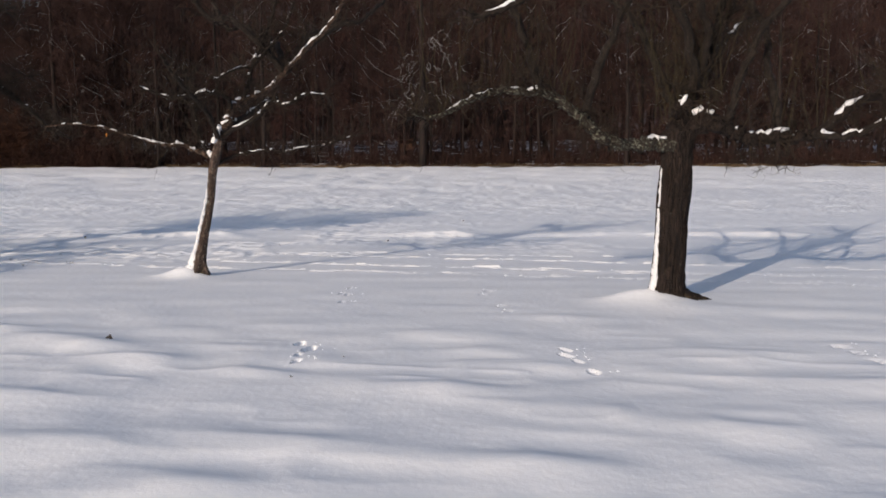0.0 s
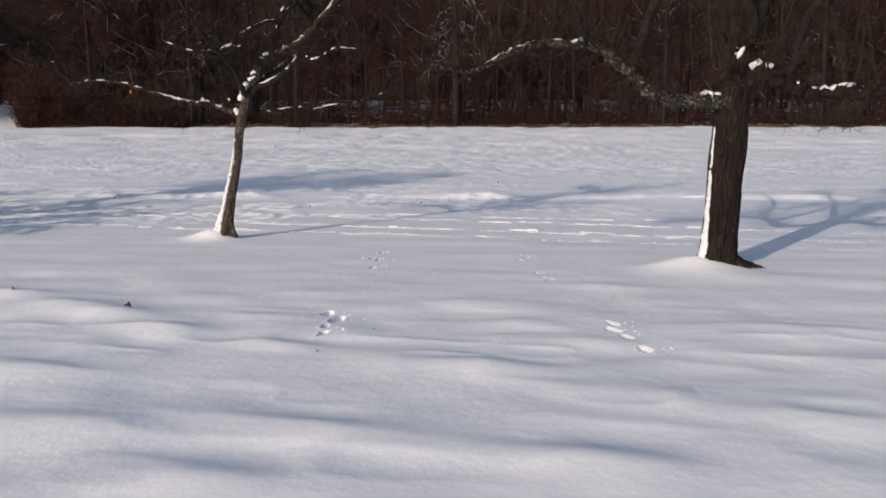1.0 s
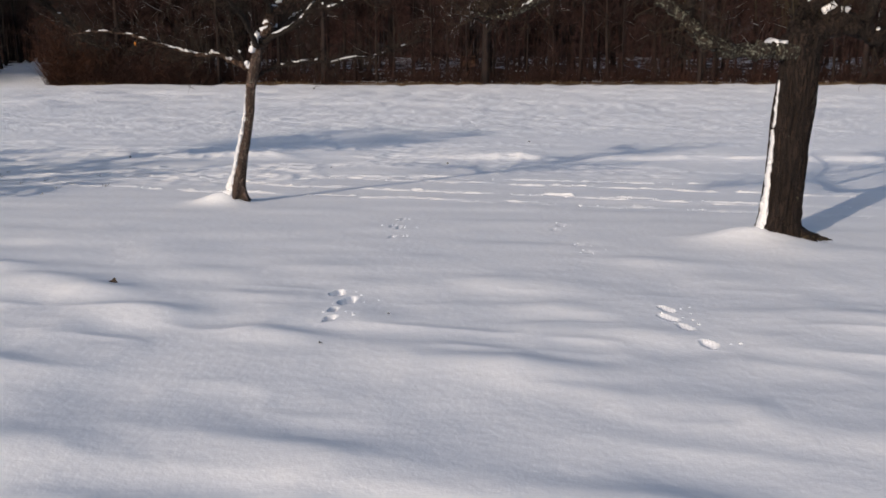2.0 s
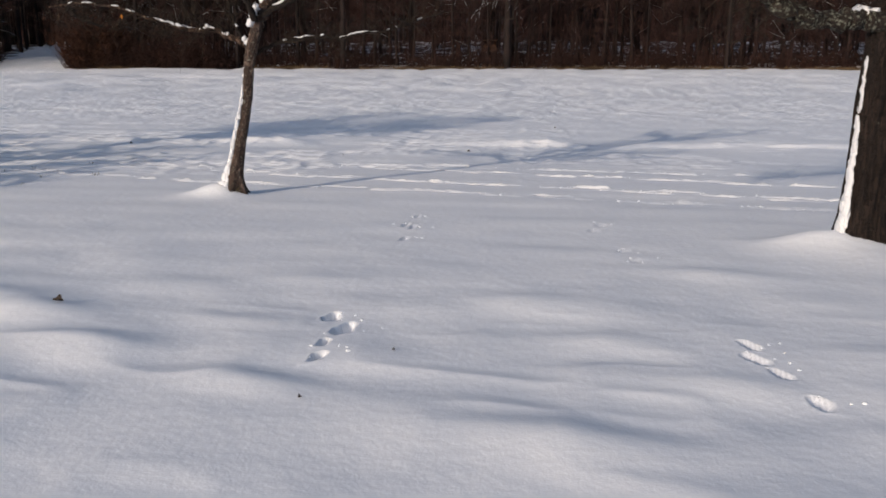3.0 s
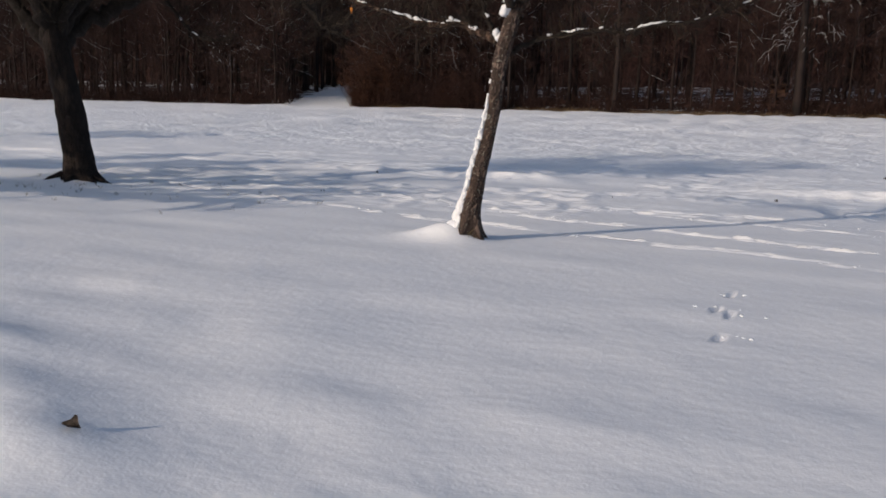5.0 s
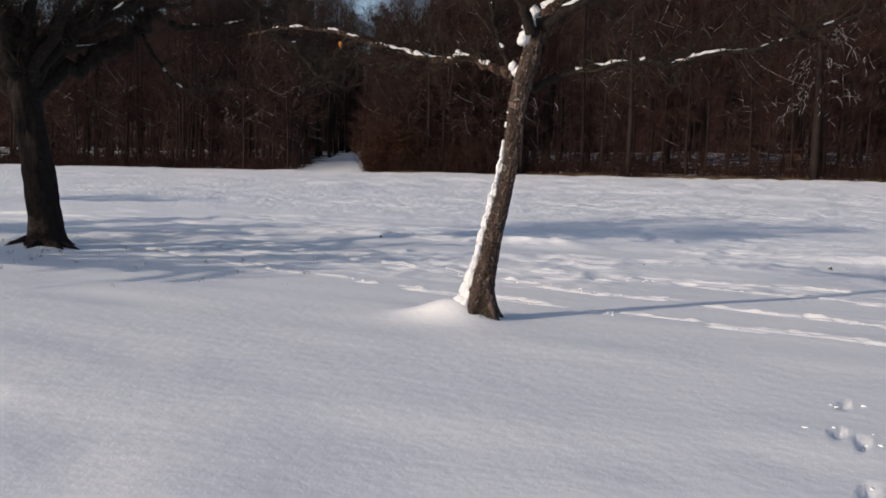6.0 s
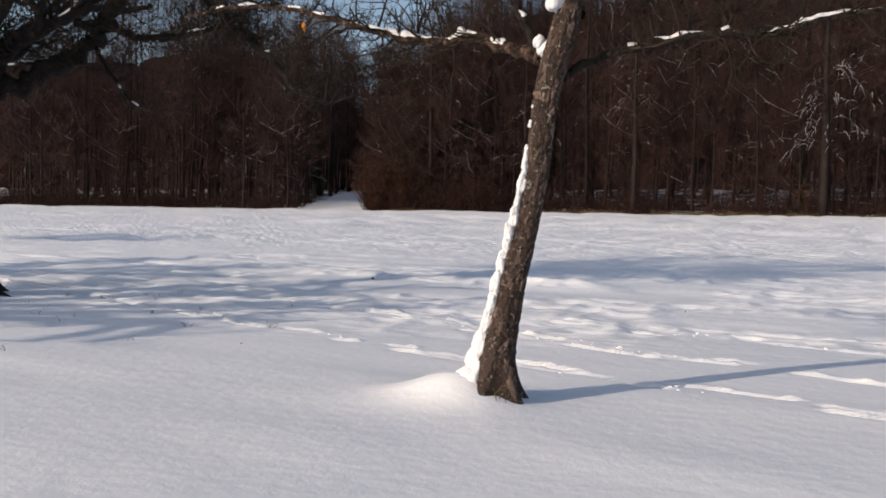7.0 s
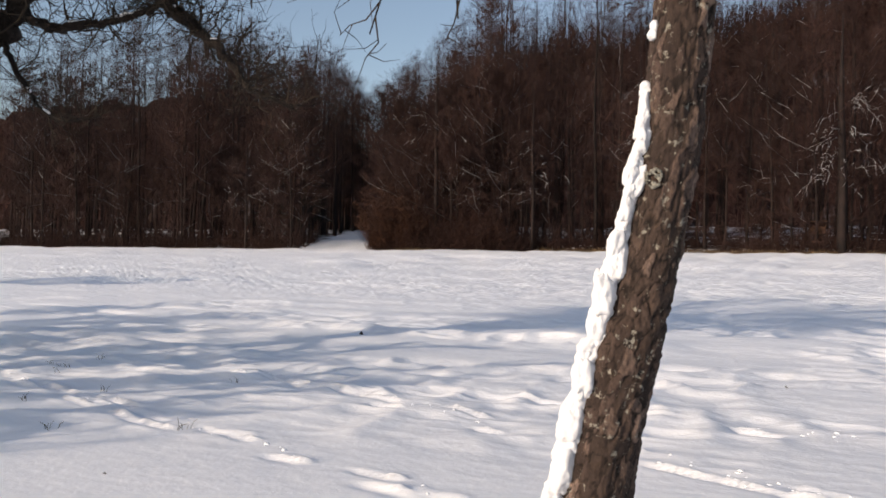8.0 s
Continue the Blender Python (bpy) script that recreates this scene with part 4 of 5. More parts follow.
def orchard_neighbour(x, y, seed, turn):
    """An old apple tree with few, thick, crooked limbs, whose shade lies on the snow."""
    rng = random.Random(seed)
    t = thing("apple_tree", x, y, "old apple tree with thick crooked limbs in the orchard snow", "tree", "orchard trees")
    trunk_mesh(t, [(0, 0, -0.05), (0.05, 0, 0.7), (0.0, 0.05, 1.4), (0.08, 0.1, 1.9)], [(0, 0.22), (0.2, 0.19), (1.0, 0.17)], 32, 0.06, M_BARK2, 8, 0.02, 0.08, 5.0)
    twigs = Acc()
    for k in range(8):
        a = radians(turn) + 2 * math.pi * (k + rng.uniform(-0.25, 0.25)) / 8
        c, s = math.cos(a), math.sin(a)
        reach, top = rng.uniform(1.8, 3.2), rng.uniform(2.9, 4.6)
        main = [(0.06, 0.08, 1.75), (0.3 * reach * c, 0.3 * reach * s, 2.1 + 0.2 * rng.random()), (0.62 * reach * c, 0.62 * reach * s, 0.72 * top), (0.85 * reach * c + rng.gauss(0, 0.2), 0.85 * reach * s, 0.86 * top), (reach * c, reach * s + rng.gauss(0, 0.3), top)]
        pts, _ = limb(t, "limb", main, 0.14, 0.055, M_BARK3, rng, twigs=twigs, twig_n=14, twig_len=0.7, twig_r=0.016, kids=(2, 2))
        for m in range(6):
            p = pts[int(len(pts) * rng.uniform(0.3, 0.85))]
            q = Vector((c + rng.gauss(0, 0.7), s + rng.gauss(0, 0.7), rng.uniform(-0.1, 0.9))).normalized() * rng.uniform(0.9, 1.6)
            limb(t, "limb", [p, p + q * 0.4 + Vector((0, 0, 0.1)), p + q * 0.75, p + q + Vector((0, 0, -0.1))], 0.075, 0.034, M_BARK3, rng, twigs=twigs, twig_n=7, twig_len=0.6, twig_r=0.016, kids=(2, 2))
    twigs.make("crown", M_TWIG, t, "thin bare twigs")
    for ob in t.children:
        ob.matrix_parent_inverse = Matrix.Identity(4)
    return t


orchard_neighbour(-15.2, 9.6, 3, 20)
orchard_neighbour(-20.2, 13.2, 8, 70)
orchard_neighbour(-31.0, 25.0, 5, 0)


def woodland_variant(seed, height, r, first, n1, n2, n3, spread):
    """Trunk, branches and snow of one bare woodland tree, standing at the origin."""
    rng = random.Random(seed)
    trunk, br, sn = Acc(), Acc(), Acc()
    lean = Vector((rng.gauss(0, 0.02), rng.gauss(0, 0.02), 0))
    pts = [Vector((lean.x * h + 0.12 * math.sin(h * 0.3 + seed), lean.y * h + 0.1 * math.cos(h * 0.27 + seed), h)) for h in np.linspace(-0.8, height, 14)]
    rad = [max(0.025, 0.8 * r * (1 - 0.94 * (i / 13) ** 0.85)) * (1.35 if i == 0 else 1) for i in range(14)]
    trunk.tube(pts, rad, 7, 0.08, rng)
    for k in range(n1):
        f = first + (0.99 - first) * (k + rng.random()) / n1
        i = min(int(f * 13), 12)
        at = pts[i].lerp(pts[i + 1], f * 13 - i)
        a = rng.uniform(0, 2 * math.pi)
        way = Vector((math.cos(a), math.sin(a), rng.uniform(0.15, 0.95)))
        shape = math.sin(math.pi * min(1.0, (f - first) / (1 - first) * 0.72 + 0.26))
        length = spread * (0.25 + 0.85 * shape) * rng.uniform(0.6, 1.2)
        p, d, line = at.copy(), way.normalized(), [at.copy()]
        for s in range(3):
            d = (d + Vector((rng.gauss(0, 0.18), rng.gauss(0, 0.18), 0.10))).normalized()
            p = p + d * length / 3
            line.append(p.copy())
        r1 = max(0.05, rad[i] * 0.36)
        br.tube(line, [r1, r1 * 0.75, r1 * 0.5, 0.02], 3)
        if rng.random() < 0.3 and f < 0.7:
            sn.tube([q + Vector((0, -0.03, r1 * 0.7 * (1 - 0.25 * j))) for j, q in enumerate(line)], [0.03, 0.028, 0.024, 0.012], 3)
        for m in range(n2):
            g = rng.uniform(0.1, 1.0) * 3
            j = min(int(g), 2)
            q = line[j].lerp(line[j + 1], g - j)
            along = (line[j + 1] - line[j]).normalized()
            w = (along + Vector((rng.gauss(0, 0.7), rng.gauss(0, 0.7), rng.gauss(0.2, 0.5)))).normalized()
            l2 = length * rng.uniform(0.25, 0.5) + 0.3
            end = q + w * l2
            mid = q.lerp(end, 0.5) + Vector((rng.gauss(0, 0.07), rng.gauss(0, 0.07), -0.05)) * l2
            br.tube([q, mid, end], [0.03, 0.02, 0.009], 3)
            if rng.random() < 0.05:
                sn.tube([q + Vector((0, 0, 0.03)), end + Vector((0, 0, 0.02))], [0.02, 0.01], 3)
            for o in range(n3):
                s0 = q.lerp(end, rng.uniform(0.1, 1))
                w3 = (w * 1.1 + Vector((rng.gauss(0, 0.5), rng.gauss(0, 0.5), rng.gauss(0.28, 0.4)))).normalized()
                e3 = s0 + w3 * rng.uniform(0.6, 1.9)
                side = w3.cross(Vector((rng.gauss(0, 1), rng.gauss(0, 1), rng.gauss(0, 1)))).normalized() * rng.uniform(0.008, 0.017)
                b = len(br.v)
                br.v.extend((s0 - side, s0 + side, e3))
                br.f.append((b, b + 1, b + 2))
    return trunk, br, sn


VARIANTS = [
    woodland_variant(1, 33, 0.30, 0.20, 36, 8, 20, 5.2), woodland_variant(2, 30, 0.22, 0.24, 32, 8, 19, 4.4),
    woodland_variant(3, 36, 0.36, 0.18, 38, 8, 20, 5.8), woodland_variant(4, 24, 0.15, 0.16, 30, 7, 19, 3.6),
    woodland_variant(5, 31, 0.26, 0.10, 40, 8, 20, 5.4), woodland_variant(6, 17, 0.12, 0.08, 28, 7, 19, 3.4),
    woodland_variant(7, 27, 0.24, 0.14, 60, 9, 20, 6.4),
]


SIZES = (33, 30, 36, 24, 31, 17, 27)


def in_gap(x, y):
    """The forest ride that leads away between the two woods."""
    if y < 106 or y > 162:
        return False
    s = (y - 110) / 55
    return -72 - 25 * s < x < -61 - 23 * s


def canopy(x, y):
    """How high the treetops reach: the woods dip towards the ride and the sky stands open above it."""
    b = np.degrees(np.arctan2(-(np.asarray(x, float) + 3.5), np.asarray(y, float) - 11.8))
    rise = np.interp(b, [21.7, 23.4, 26.1, 28.8, 30.4, 31.6, 33.8, 36.0, 40.0, 55.0], [0.46, 0.33, 0.29, 0.230, 0.216, 0.236, 0.272, 0.285, 0.305, 0.33])
    away = -0.426 * (np.asarray(x, float) + 3.5) + 0.905 * (np.asarray(y, float) - 11.8)
    return 1.04 + away * rise


def wood_front(x):
    """How far off the edge of the woods stands."""
    return 110 + 1.2 * math.sin(x * 0.12) + (1.5 if x > -45 else 0)


def fast_mesh(name, v, f3, f4, mat, parent=None, label=""):
    """One mesh from arrays of vertices, triangles and quads."""
    me = bpy.data.meshes.new(name)
    me.vertices.add(len(v))
    me.vertices.foreach_set("co", np.asarray(v, np.float32).ravel())
    loops = np.concatenate([f3.ravel(), f4.ravel()]).astype(np.int32)
    me.loops.add(len(loops))
    me.loops.foreach_set("vertex_index", loops)
    starts = np.concatenate([np.arange(len(f3)) * 3, len(f3) * 3 + np.arange(len(f4)) * 4]).astype(np.int32)
    me.polygons.add(len(starts))
    me.polygons.foreach_set("loop_start", starts)
    me.update(calc_edges=True)
    me.materials.append(mat)
    ob = new(name, me)
    if parent is not None:
        ob.parent = parent
    if label:
        ob["label"] = label
    return ob


def as_arrays(acc):
    v = np.array([tuple(p) for p in acc.v])
    f4 = np.array([f for f in acc.f if len(f) == 4], np.int64).reshape(-1, 4)
    f3 = np.array([f for f in acc.f if len(f) == 3], np.int64).reshape(-1, 3)
    return v, f4, f3


def hill_top(x):
    """Height of the far slope's crest above its foot."""
    return np.where(x > -60, np.interp(x, [-60, -10, 20], [50, 52, 62]), np.clip(canopy(x, x * 0 + 226.0) - 29.0, 18, 50))


def plant_woods():
    rng = random.Random(71)
    protos = []
    for trunk, br, sn in VARIANTS:
        e = new("bare_tree")
        trunk.make("trunk", M_WOOD, e)
        br.make("crown", M_WOODTWIG, e)
        tagged(sn.make("snow_dusting", M_FROST, e, "thin lines of snow on the branches"), kind="stuff")
        tagged(e, "tall bare woodland tree with a dark slender trunk", "tree", "trees along the woods' edge")
        protos.append(e)
    used = [False] * len(protos)
    x = -142.0
    while x < 68:
        x += rng.uniform(1.1, 2.8)
        y = wood_front(x) + 0.6 + rng.uniform(0, 8) + (1.2 if x > -40 else 0)
        if in_gap(x, y):
            continue
        k = rng.choice((0, 0, 1, 2, 3, 3, 4, 4, 5, 5))
        s = rng.uniform(0.82, 1.12)
        tall = min(s * rng.uniform(0.92, 1.08), (float(canopy(x, y)) - gz(x, y)) / SIZES[k] * rng.uniform(0.86, 1.02))
        m = pose(x, y, gz(x, y), 0, 0, rng.uniform(0, 360)) @ Matrix.Diagonal((s, s, tall, 1))
        if used[k]:
            copy_thing(protos[k], m)
        else:
            protos[k].matrix_basis = m
            used[k] = True
    # broad trees at the corner by the ride
    for x, y, h in ((-58.0, 114.5, 20), (-55.0, 113, 24), (-52.5, 116, 28), (-49.5, 113.5, 30), (-46.5, 117, 32), (-43.0, 113, 31), (-62.5, 121, 22), (-66.5, 130, 23)):
        m = pose(x, y, gz(x, y), 0, 0, rng.uniform(0, 360))
        k = min(h, float(canopy(x, y)) - gz(x, y)) / 27
        m = m @ Matrix.Diagonal((k ** 0.5, k ** 0.5, k, 1))
        if used[6]:
            copy_thing(protos[6], m)
        else:
            protos[6].matrix_basis = m
            used[6] = True
    for k, u in enumerate(used):
        if not u:
            protos[k].matrix_basis = pose(-30 + k, 114, gz(-30 + k, 114))
    # the deeper woods, one mass
    arrays = [(as_arrays(a), as_arrays(b)) for a, b, _ in VARIANTS]
    tv, tf, bv, bf, bt, tn, bn = [], [], [], [], [], 0, 0
    for i in range(690):
        k = rng.choice((0, 1, 2, 2, 4, 0))
        part = 9
        if i < 440:
            y = 116 + 70 * rng.random() ** 1.3
            x = rng.uniform(-150 - (y - 110) * 0.9, 72 + (y - 110) * 0.4)
            if in_gap(x, y):
                continue
            if y < 126 or (x < -85 and y < 150):
                part = 4
            foot = gz(x, y)
        elif i < 490:
            # the far end of the ride
            y = rng.uniform(164, 190)
            x = -3.5 - (y - 11.8) * math.tan(radians(rng.uniform(27.5, 33.5)))
            part, foot = 3, gz(x, y)
        else:
            # on the crest of the far slope
            x, y = rng.uniform(-215, 75), rng.uniform(214, 225)
            part, foot = 5, 2 + float(hill_top(np.array(x))) * (y - 196) / 30
        a, s = rng.uniform(0, 6.28), rng.uniform(0.85, 1.12) * (1.12 if x < -82 else 1.0)
        tall = min(s, max(0.3, (float(canopy(x, y)) - foot) / SIZES[k] * rng.uniform(0.82, 1.0)))
        rot = np.array([[math.cos(a) * s, -math.sin(a) * s, 0], [math.sin(a) * s, math.cos(a) * s, 0], [0, 0, tall]])
        off = np.array([x, y, foot])
        (v, f, _), (v2, f2, f3) = arrays[k]
        tv.append(v @ rot.T + off)
        tf.append(f + tn)
        tn += len(v)
        # thin out the twigs of the hidden trees
        bv.append(v2 @ rot.T + off)
        bf.append(f2[(np.arange(len(f2)) // 3) % part == i % part] + bn)
        bt.append(f3[np.arange(len(f3)) % part == i % part] + bn)
        bn += len(v2)
    none = np.zeros((0, 3), np.int64)
    tagged(fast_mesh("woods_trunks", np.concatenate(tv), none, np.concatenate(tf), M_WOOD), "dense dark trunks of the bare winter woods", "woods", kind="stuff")
    tagged(fast_mesh("woods_branches", np.concatenate(bv), np.concatenate(bt), np.concatenate(bf), M_WOODTWIG), "haze of bare brown branches in the woods", "woods", kind="stuff")


def brush(name, label, n, place, hmin, hmax, r, seed, mat, side=4):
    """Thin upright stems with a few side twigs, in one mass."""
    rng = random.Random(seed)
    v, f4, f3 = [], [], []

    def quad(p, q, r0, r1):
        d = (q - p)
        o = d.orthogonal().normalized()
        o2 = d.normalized().cross(o)
        b = len(v)
        for c, rr in ((p, r0), (q, r1)):
            for k in range(3):
                a = k * 2.094
                v.append(tuple(c + o * (rr * math.cos(a)) + o2 * (rr * math.sin(a))))
        for k in range(3):
            f4.append((b + k, b + (k + 1) % 3, b + 3 + (k + 1) % 3, b + 3 + k))
    spots = [place(rng) for _ in range(n)]
    zs = ground_z(np.array([s[0] for s in spots]), np.array([s[1] for s in spots]))
    for (x, y, scale), z in zip(spots, zs):
        h = rng.uniform(hmin, hmax) * scale
        p = Vector((x, y, z - 0.05))
        w = Vector((rng.gauss(0, 0.38), rng.gauss(0, 0.38), 1)).normalized()
        q = p + w * h * 0.5
        e = q + (w + Vector((rng.gauss(0, 0.2), rng.gauss(0, 0.2), 0))).normalized() * h * 0.5
        quad(p, q, r, r * 0.75)
        quad(q, e, r * 0.75, r * 0.3)
        for k in range(side * 3):
            s = p.lerp(q, rng.uniform(0.2, 1)) if k % 2 else q.lerp(e, rng.random())
            t = s + Vector((rng.gauss(0, 0.7), rng.gauss(0, 0.7), rng.uniform(0.1, 0.9))) * (0.35 + h * rng.uniform(0.06, 0.16))
            o = Vector((rng.gauss(0, 1), rng.gauss(0, 1), rng.gauss(0, 1))).normalized() * rng.uniform(0.02, 0.04)
            b = len(v)
            v.extend((tuple(s - o), tuple(s + o), tuple(t)))
            f3.append((b, b + 1, b + 2))
        for k in range(side // 2):
            s = p.lerp(q, rng.random()) if k % 2 else q.lerp(e, rng.random())
            t = s + Vector((rng.gauss(0, 0.6), rng.gauss(0, 0.6), rng.uniform(0.2, 0.9))) * h * rng.uniform(0.15, 0.3)
            quad(s, t, r * 0.5, r * 0.25)
    return tagged(fast_mesh(name, np.array(v), np.array(f3), np.array(f4), mat), label, "brush", kind="stuff")


def edge_place(rng):
    while True:
        x = rng.uniform(-148, 70)
        y = wood_front(x) - 1 + 16 * rng.random() ** 1.6
        if x > -40 and y < 115 and noise.noise(Vector((x * 0.09, 7.0, 0))) < rng.uniform(-0.35, 0.05):
            continue
        if not in_gap(x, y):
            return x, y, 0.6 + 0.8 * rng.random()


def fringe_place(rng):
    while True:
        x = rng.uniform(-58, 70)
        y = wood_front(x) - 1.6 + 1.2 * rng.random()
        if noise.noise(Vector((x * 0.11, 3.0, 0))) + rng.uniform(-0.4, 0.4) > -0.1:
            return x, y, 0.6 + 0.8 * rng.random()


def bush_place(cx, cy, rx, ry):
    def place(rng):
        a, k = rng.uniform(0, 6.28), math.sqrt(rng.random())
        return cx + rx * k * math.cos(a), cy + ry * k * math.sin(a), 1.15 - 0.6 * k
    return place


fxs = lines((-220, 90, 3))
fys = lines((110, 200, 2.5), (200, 400, 25))
floor_h = lambda x, y: ground_z(x, y) + np.where((x > -72.5 - 25 * (y - 110) / 55) & (x < -60.5 - 23 * (y - 110) / 55), -0.6, 0.06)
tagged(grid_mesh("woodland_floor", fxs, fys, floor_h, M_LITTER), "brown leaf litter with patches of snow under the woods", "ground", kind="structure")
plant_woods()
brush("undergrowth", "reddish brown undergrowth along the edge of the woods", 7500, edge_place, 0.4, 2.3, 0.026, 5, M_BRUSH)
brush("dead_grass", "pale dry grass along the foot of the woods", 2600, fringe_place, 0.10, 0.38, 0.015, 25, M_STRAW, 2)
brush("saplings", "thin saplings in the undergrowth of the woods", 1500, edge_place, 2.5, 8.0, 0.035, 15, M_WOODTWIG, 6)
brush("shrub", "dense rusty bush at the corner of the woods", 430, bush_place(-57.0, 110.8, 4.6, 2.6), 5, 11, 0.03, 6, M_RUST, 8)
brush("shrub", "low dense bush at the edge of the meadow", 520, bush_place(-46, 110.0, 8, 2.2), 2.0, 6.5, 0.03, 7, M_BRUSH, 7)


# ---- far hillside behind the woods ----
def hill_material():
    m, nt, b = material("far_wooded_hill", 1.0)
    stems = noise_tex(nt, coords(nt, (1.0, 1.0, 0.08)), 0.9, 5, 0.7)
    patch = noise_tex(nt, coords(nt, (0.06, 0.06, 0.08)), 1.0, 4, 0.6)
    col = ramp(nt, stems, [(0.32, (0.014, 0.0075, 0.0072)), (0.7, (0.036, 0.020, 0.018))])
    snowy = mix(nt, ramp(nt, stems, [(0.5, (0, 0, 0)), (0.62, (1, 1, 1))]), (0.030, 0.020, 0.017), (0.13, 0.13, 0.15))
    col = mix(nt, ramp(nt, patch, [(0.52, (0, 0, 0)), (0.66, (1, 1, 1))]), col, snowy)
    nt.links.new(col, b.inputs["Base Color"])
    b.inputs["Specular IOR Level"].default_value = 0.0
    return m


def far_hillside():
    """A wooded slope, closing the distance, with a ragged treetop line."""
    xs = np.arange(-420, 260, 1.6)
    top = hill_top(xs)
    top = top * (1 + 0.05 * vnoise(xs / 9, xs * 0, 31) + 0.03 * vnoise(xs / 2.1, xs * 0, 32))
    rows = 14
    v, f = [], []
    for j in range(rows + 1):
        k = j / rows
        for i, x in enumerate(xs):
            v.append((x, 196 + 30 * k + 2.5 * float(vnoise(np.array(x / 3.0), np.array(j * 1.3), 33)), 6 + k * top[i]))
    n = len(xs)
    for j in range(rows):
        for i in range(n - 1):
            f.append((j * n + i, j * n + i + 1, (j + 1) * n + i + 1, (j + 1) * n + i))
    rng = random.Random(44)
    first = int((230 / 680) * n)
    for i in range(30000):
        k = rng.randrange(n * rows // 3, n * (rows + 1)) if i % 4 == 0 else n * (rows - i % 2) + rng.randrange(first, int(first * 1.9))
        p = v[k]
        b, h, w = len(v), 3 + 13 * rng.random() ** 1.6, rng.uniform(0.03, 0.12)
        x = p[0] + rng.uniform(-0.8, 0.8)
        v.extend(((x - w, p[1] - 1, p[2] - 1.5), (x + w, p[1] - 1.2, p[2] - 1.5), (x + rng.gauss(0, 0.16) * h, p[1] - 1, p[2] + h)))
        f.append((b, b + 1, b + 2))
    return tagged(mesh_object("backdrop", v, f, hill_material(), smooth=False), "dark wooded hillside far behind the trees", "hill", kind="structure")


far_hillside()


# ---- conifers and snowy trees at the woods' edge ----
def conifer(x, y, height, seed):
    rng = random.Random(seed)
    e = thing("conifer", x, y, "tall dark conifer with drooping snow-dusted branches", "tree", "conifers by the forest ride")
    z = gz(x, y)
    tr, ne, sn = Acc(), Acc(), Acc()
    tr.tube([(x, y, z - 0.5), (x + 0.1, y, z + height * 0.5), (x, y, z + height)], [0.32, 0.2, 0.03], 8)
    h = height * 0.14
    while h < height * 0.985:
        reach = (1 - h / height) ** 0.8 * height * 0.15 + 0.35
        for k in range(7):
            a = rng.uniform(0, 6.28)
            l = reach * rng.uniform(0.6, 1.15)
            c = Vector((math.cos(a), math.sin(a), 0))
            p = Vector((x, y, z + h))
            pts = [p, p + c * l * 0.5 + Vector((0, 0, -0.10 * l)), p + c * l + Vector((0, 0, -0.22 * l))]
            ne.tube(pts, [0.05, 0.05, 0.015], 3)
            for m in range(6):
                g = rng.uniform(0.25, 1)
                q = pts[0].lerp(pts[2], g)
                w = Vector((-c.y, c.x, 0)) * rng.choice((-1, 1)) * 0.8 + c * 0.5 + Vector((0, 0, -0.55))
                ne.tube([q, q + w * l * rng.uniform(0.15, 0.32)], [0.075, 0.02], 3)
            if rng.random() < 0.3:
                sn.tube([pts[1] + Vector((0, 0, 0.06)), pts[2] + Vector((0, 0, 0.05))], [0.06, 0.03], 4)
        h += height * 0.021 + 0.12
    tr.make("trunk", M_WOOD, e)
    ne.make("needles", M_NEEDLE, e)
    tagged(sn.make("snow_dusting", M_FROST, e, "thin snow on the branches"), kind="stuff")
    return e


for cx, cy, ch, cs in ((-91, 137, 34, 1), (-94.5, 141, 36, 2), (-98, 150, 30, 3), (-103, 158, 28, 4), (-91, 128, 27, 5), (-70, 139, 24, 6), (-108, 168, 26, 7), (-87.5, 125, 20, 8)):
    conifer(cx, cy, ch, cs)


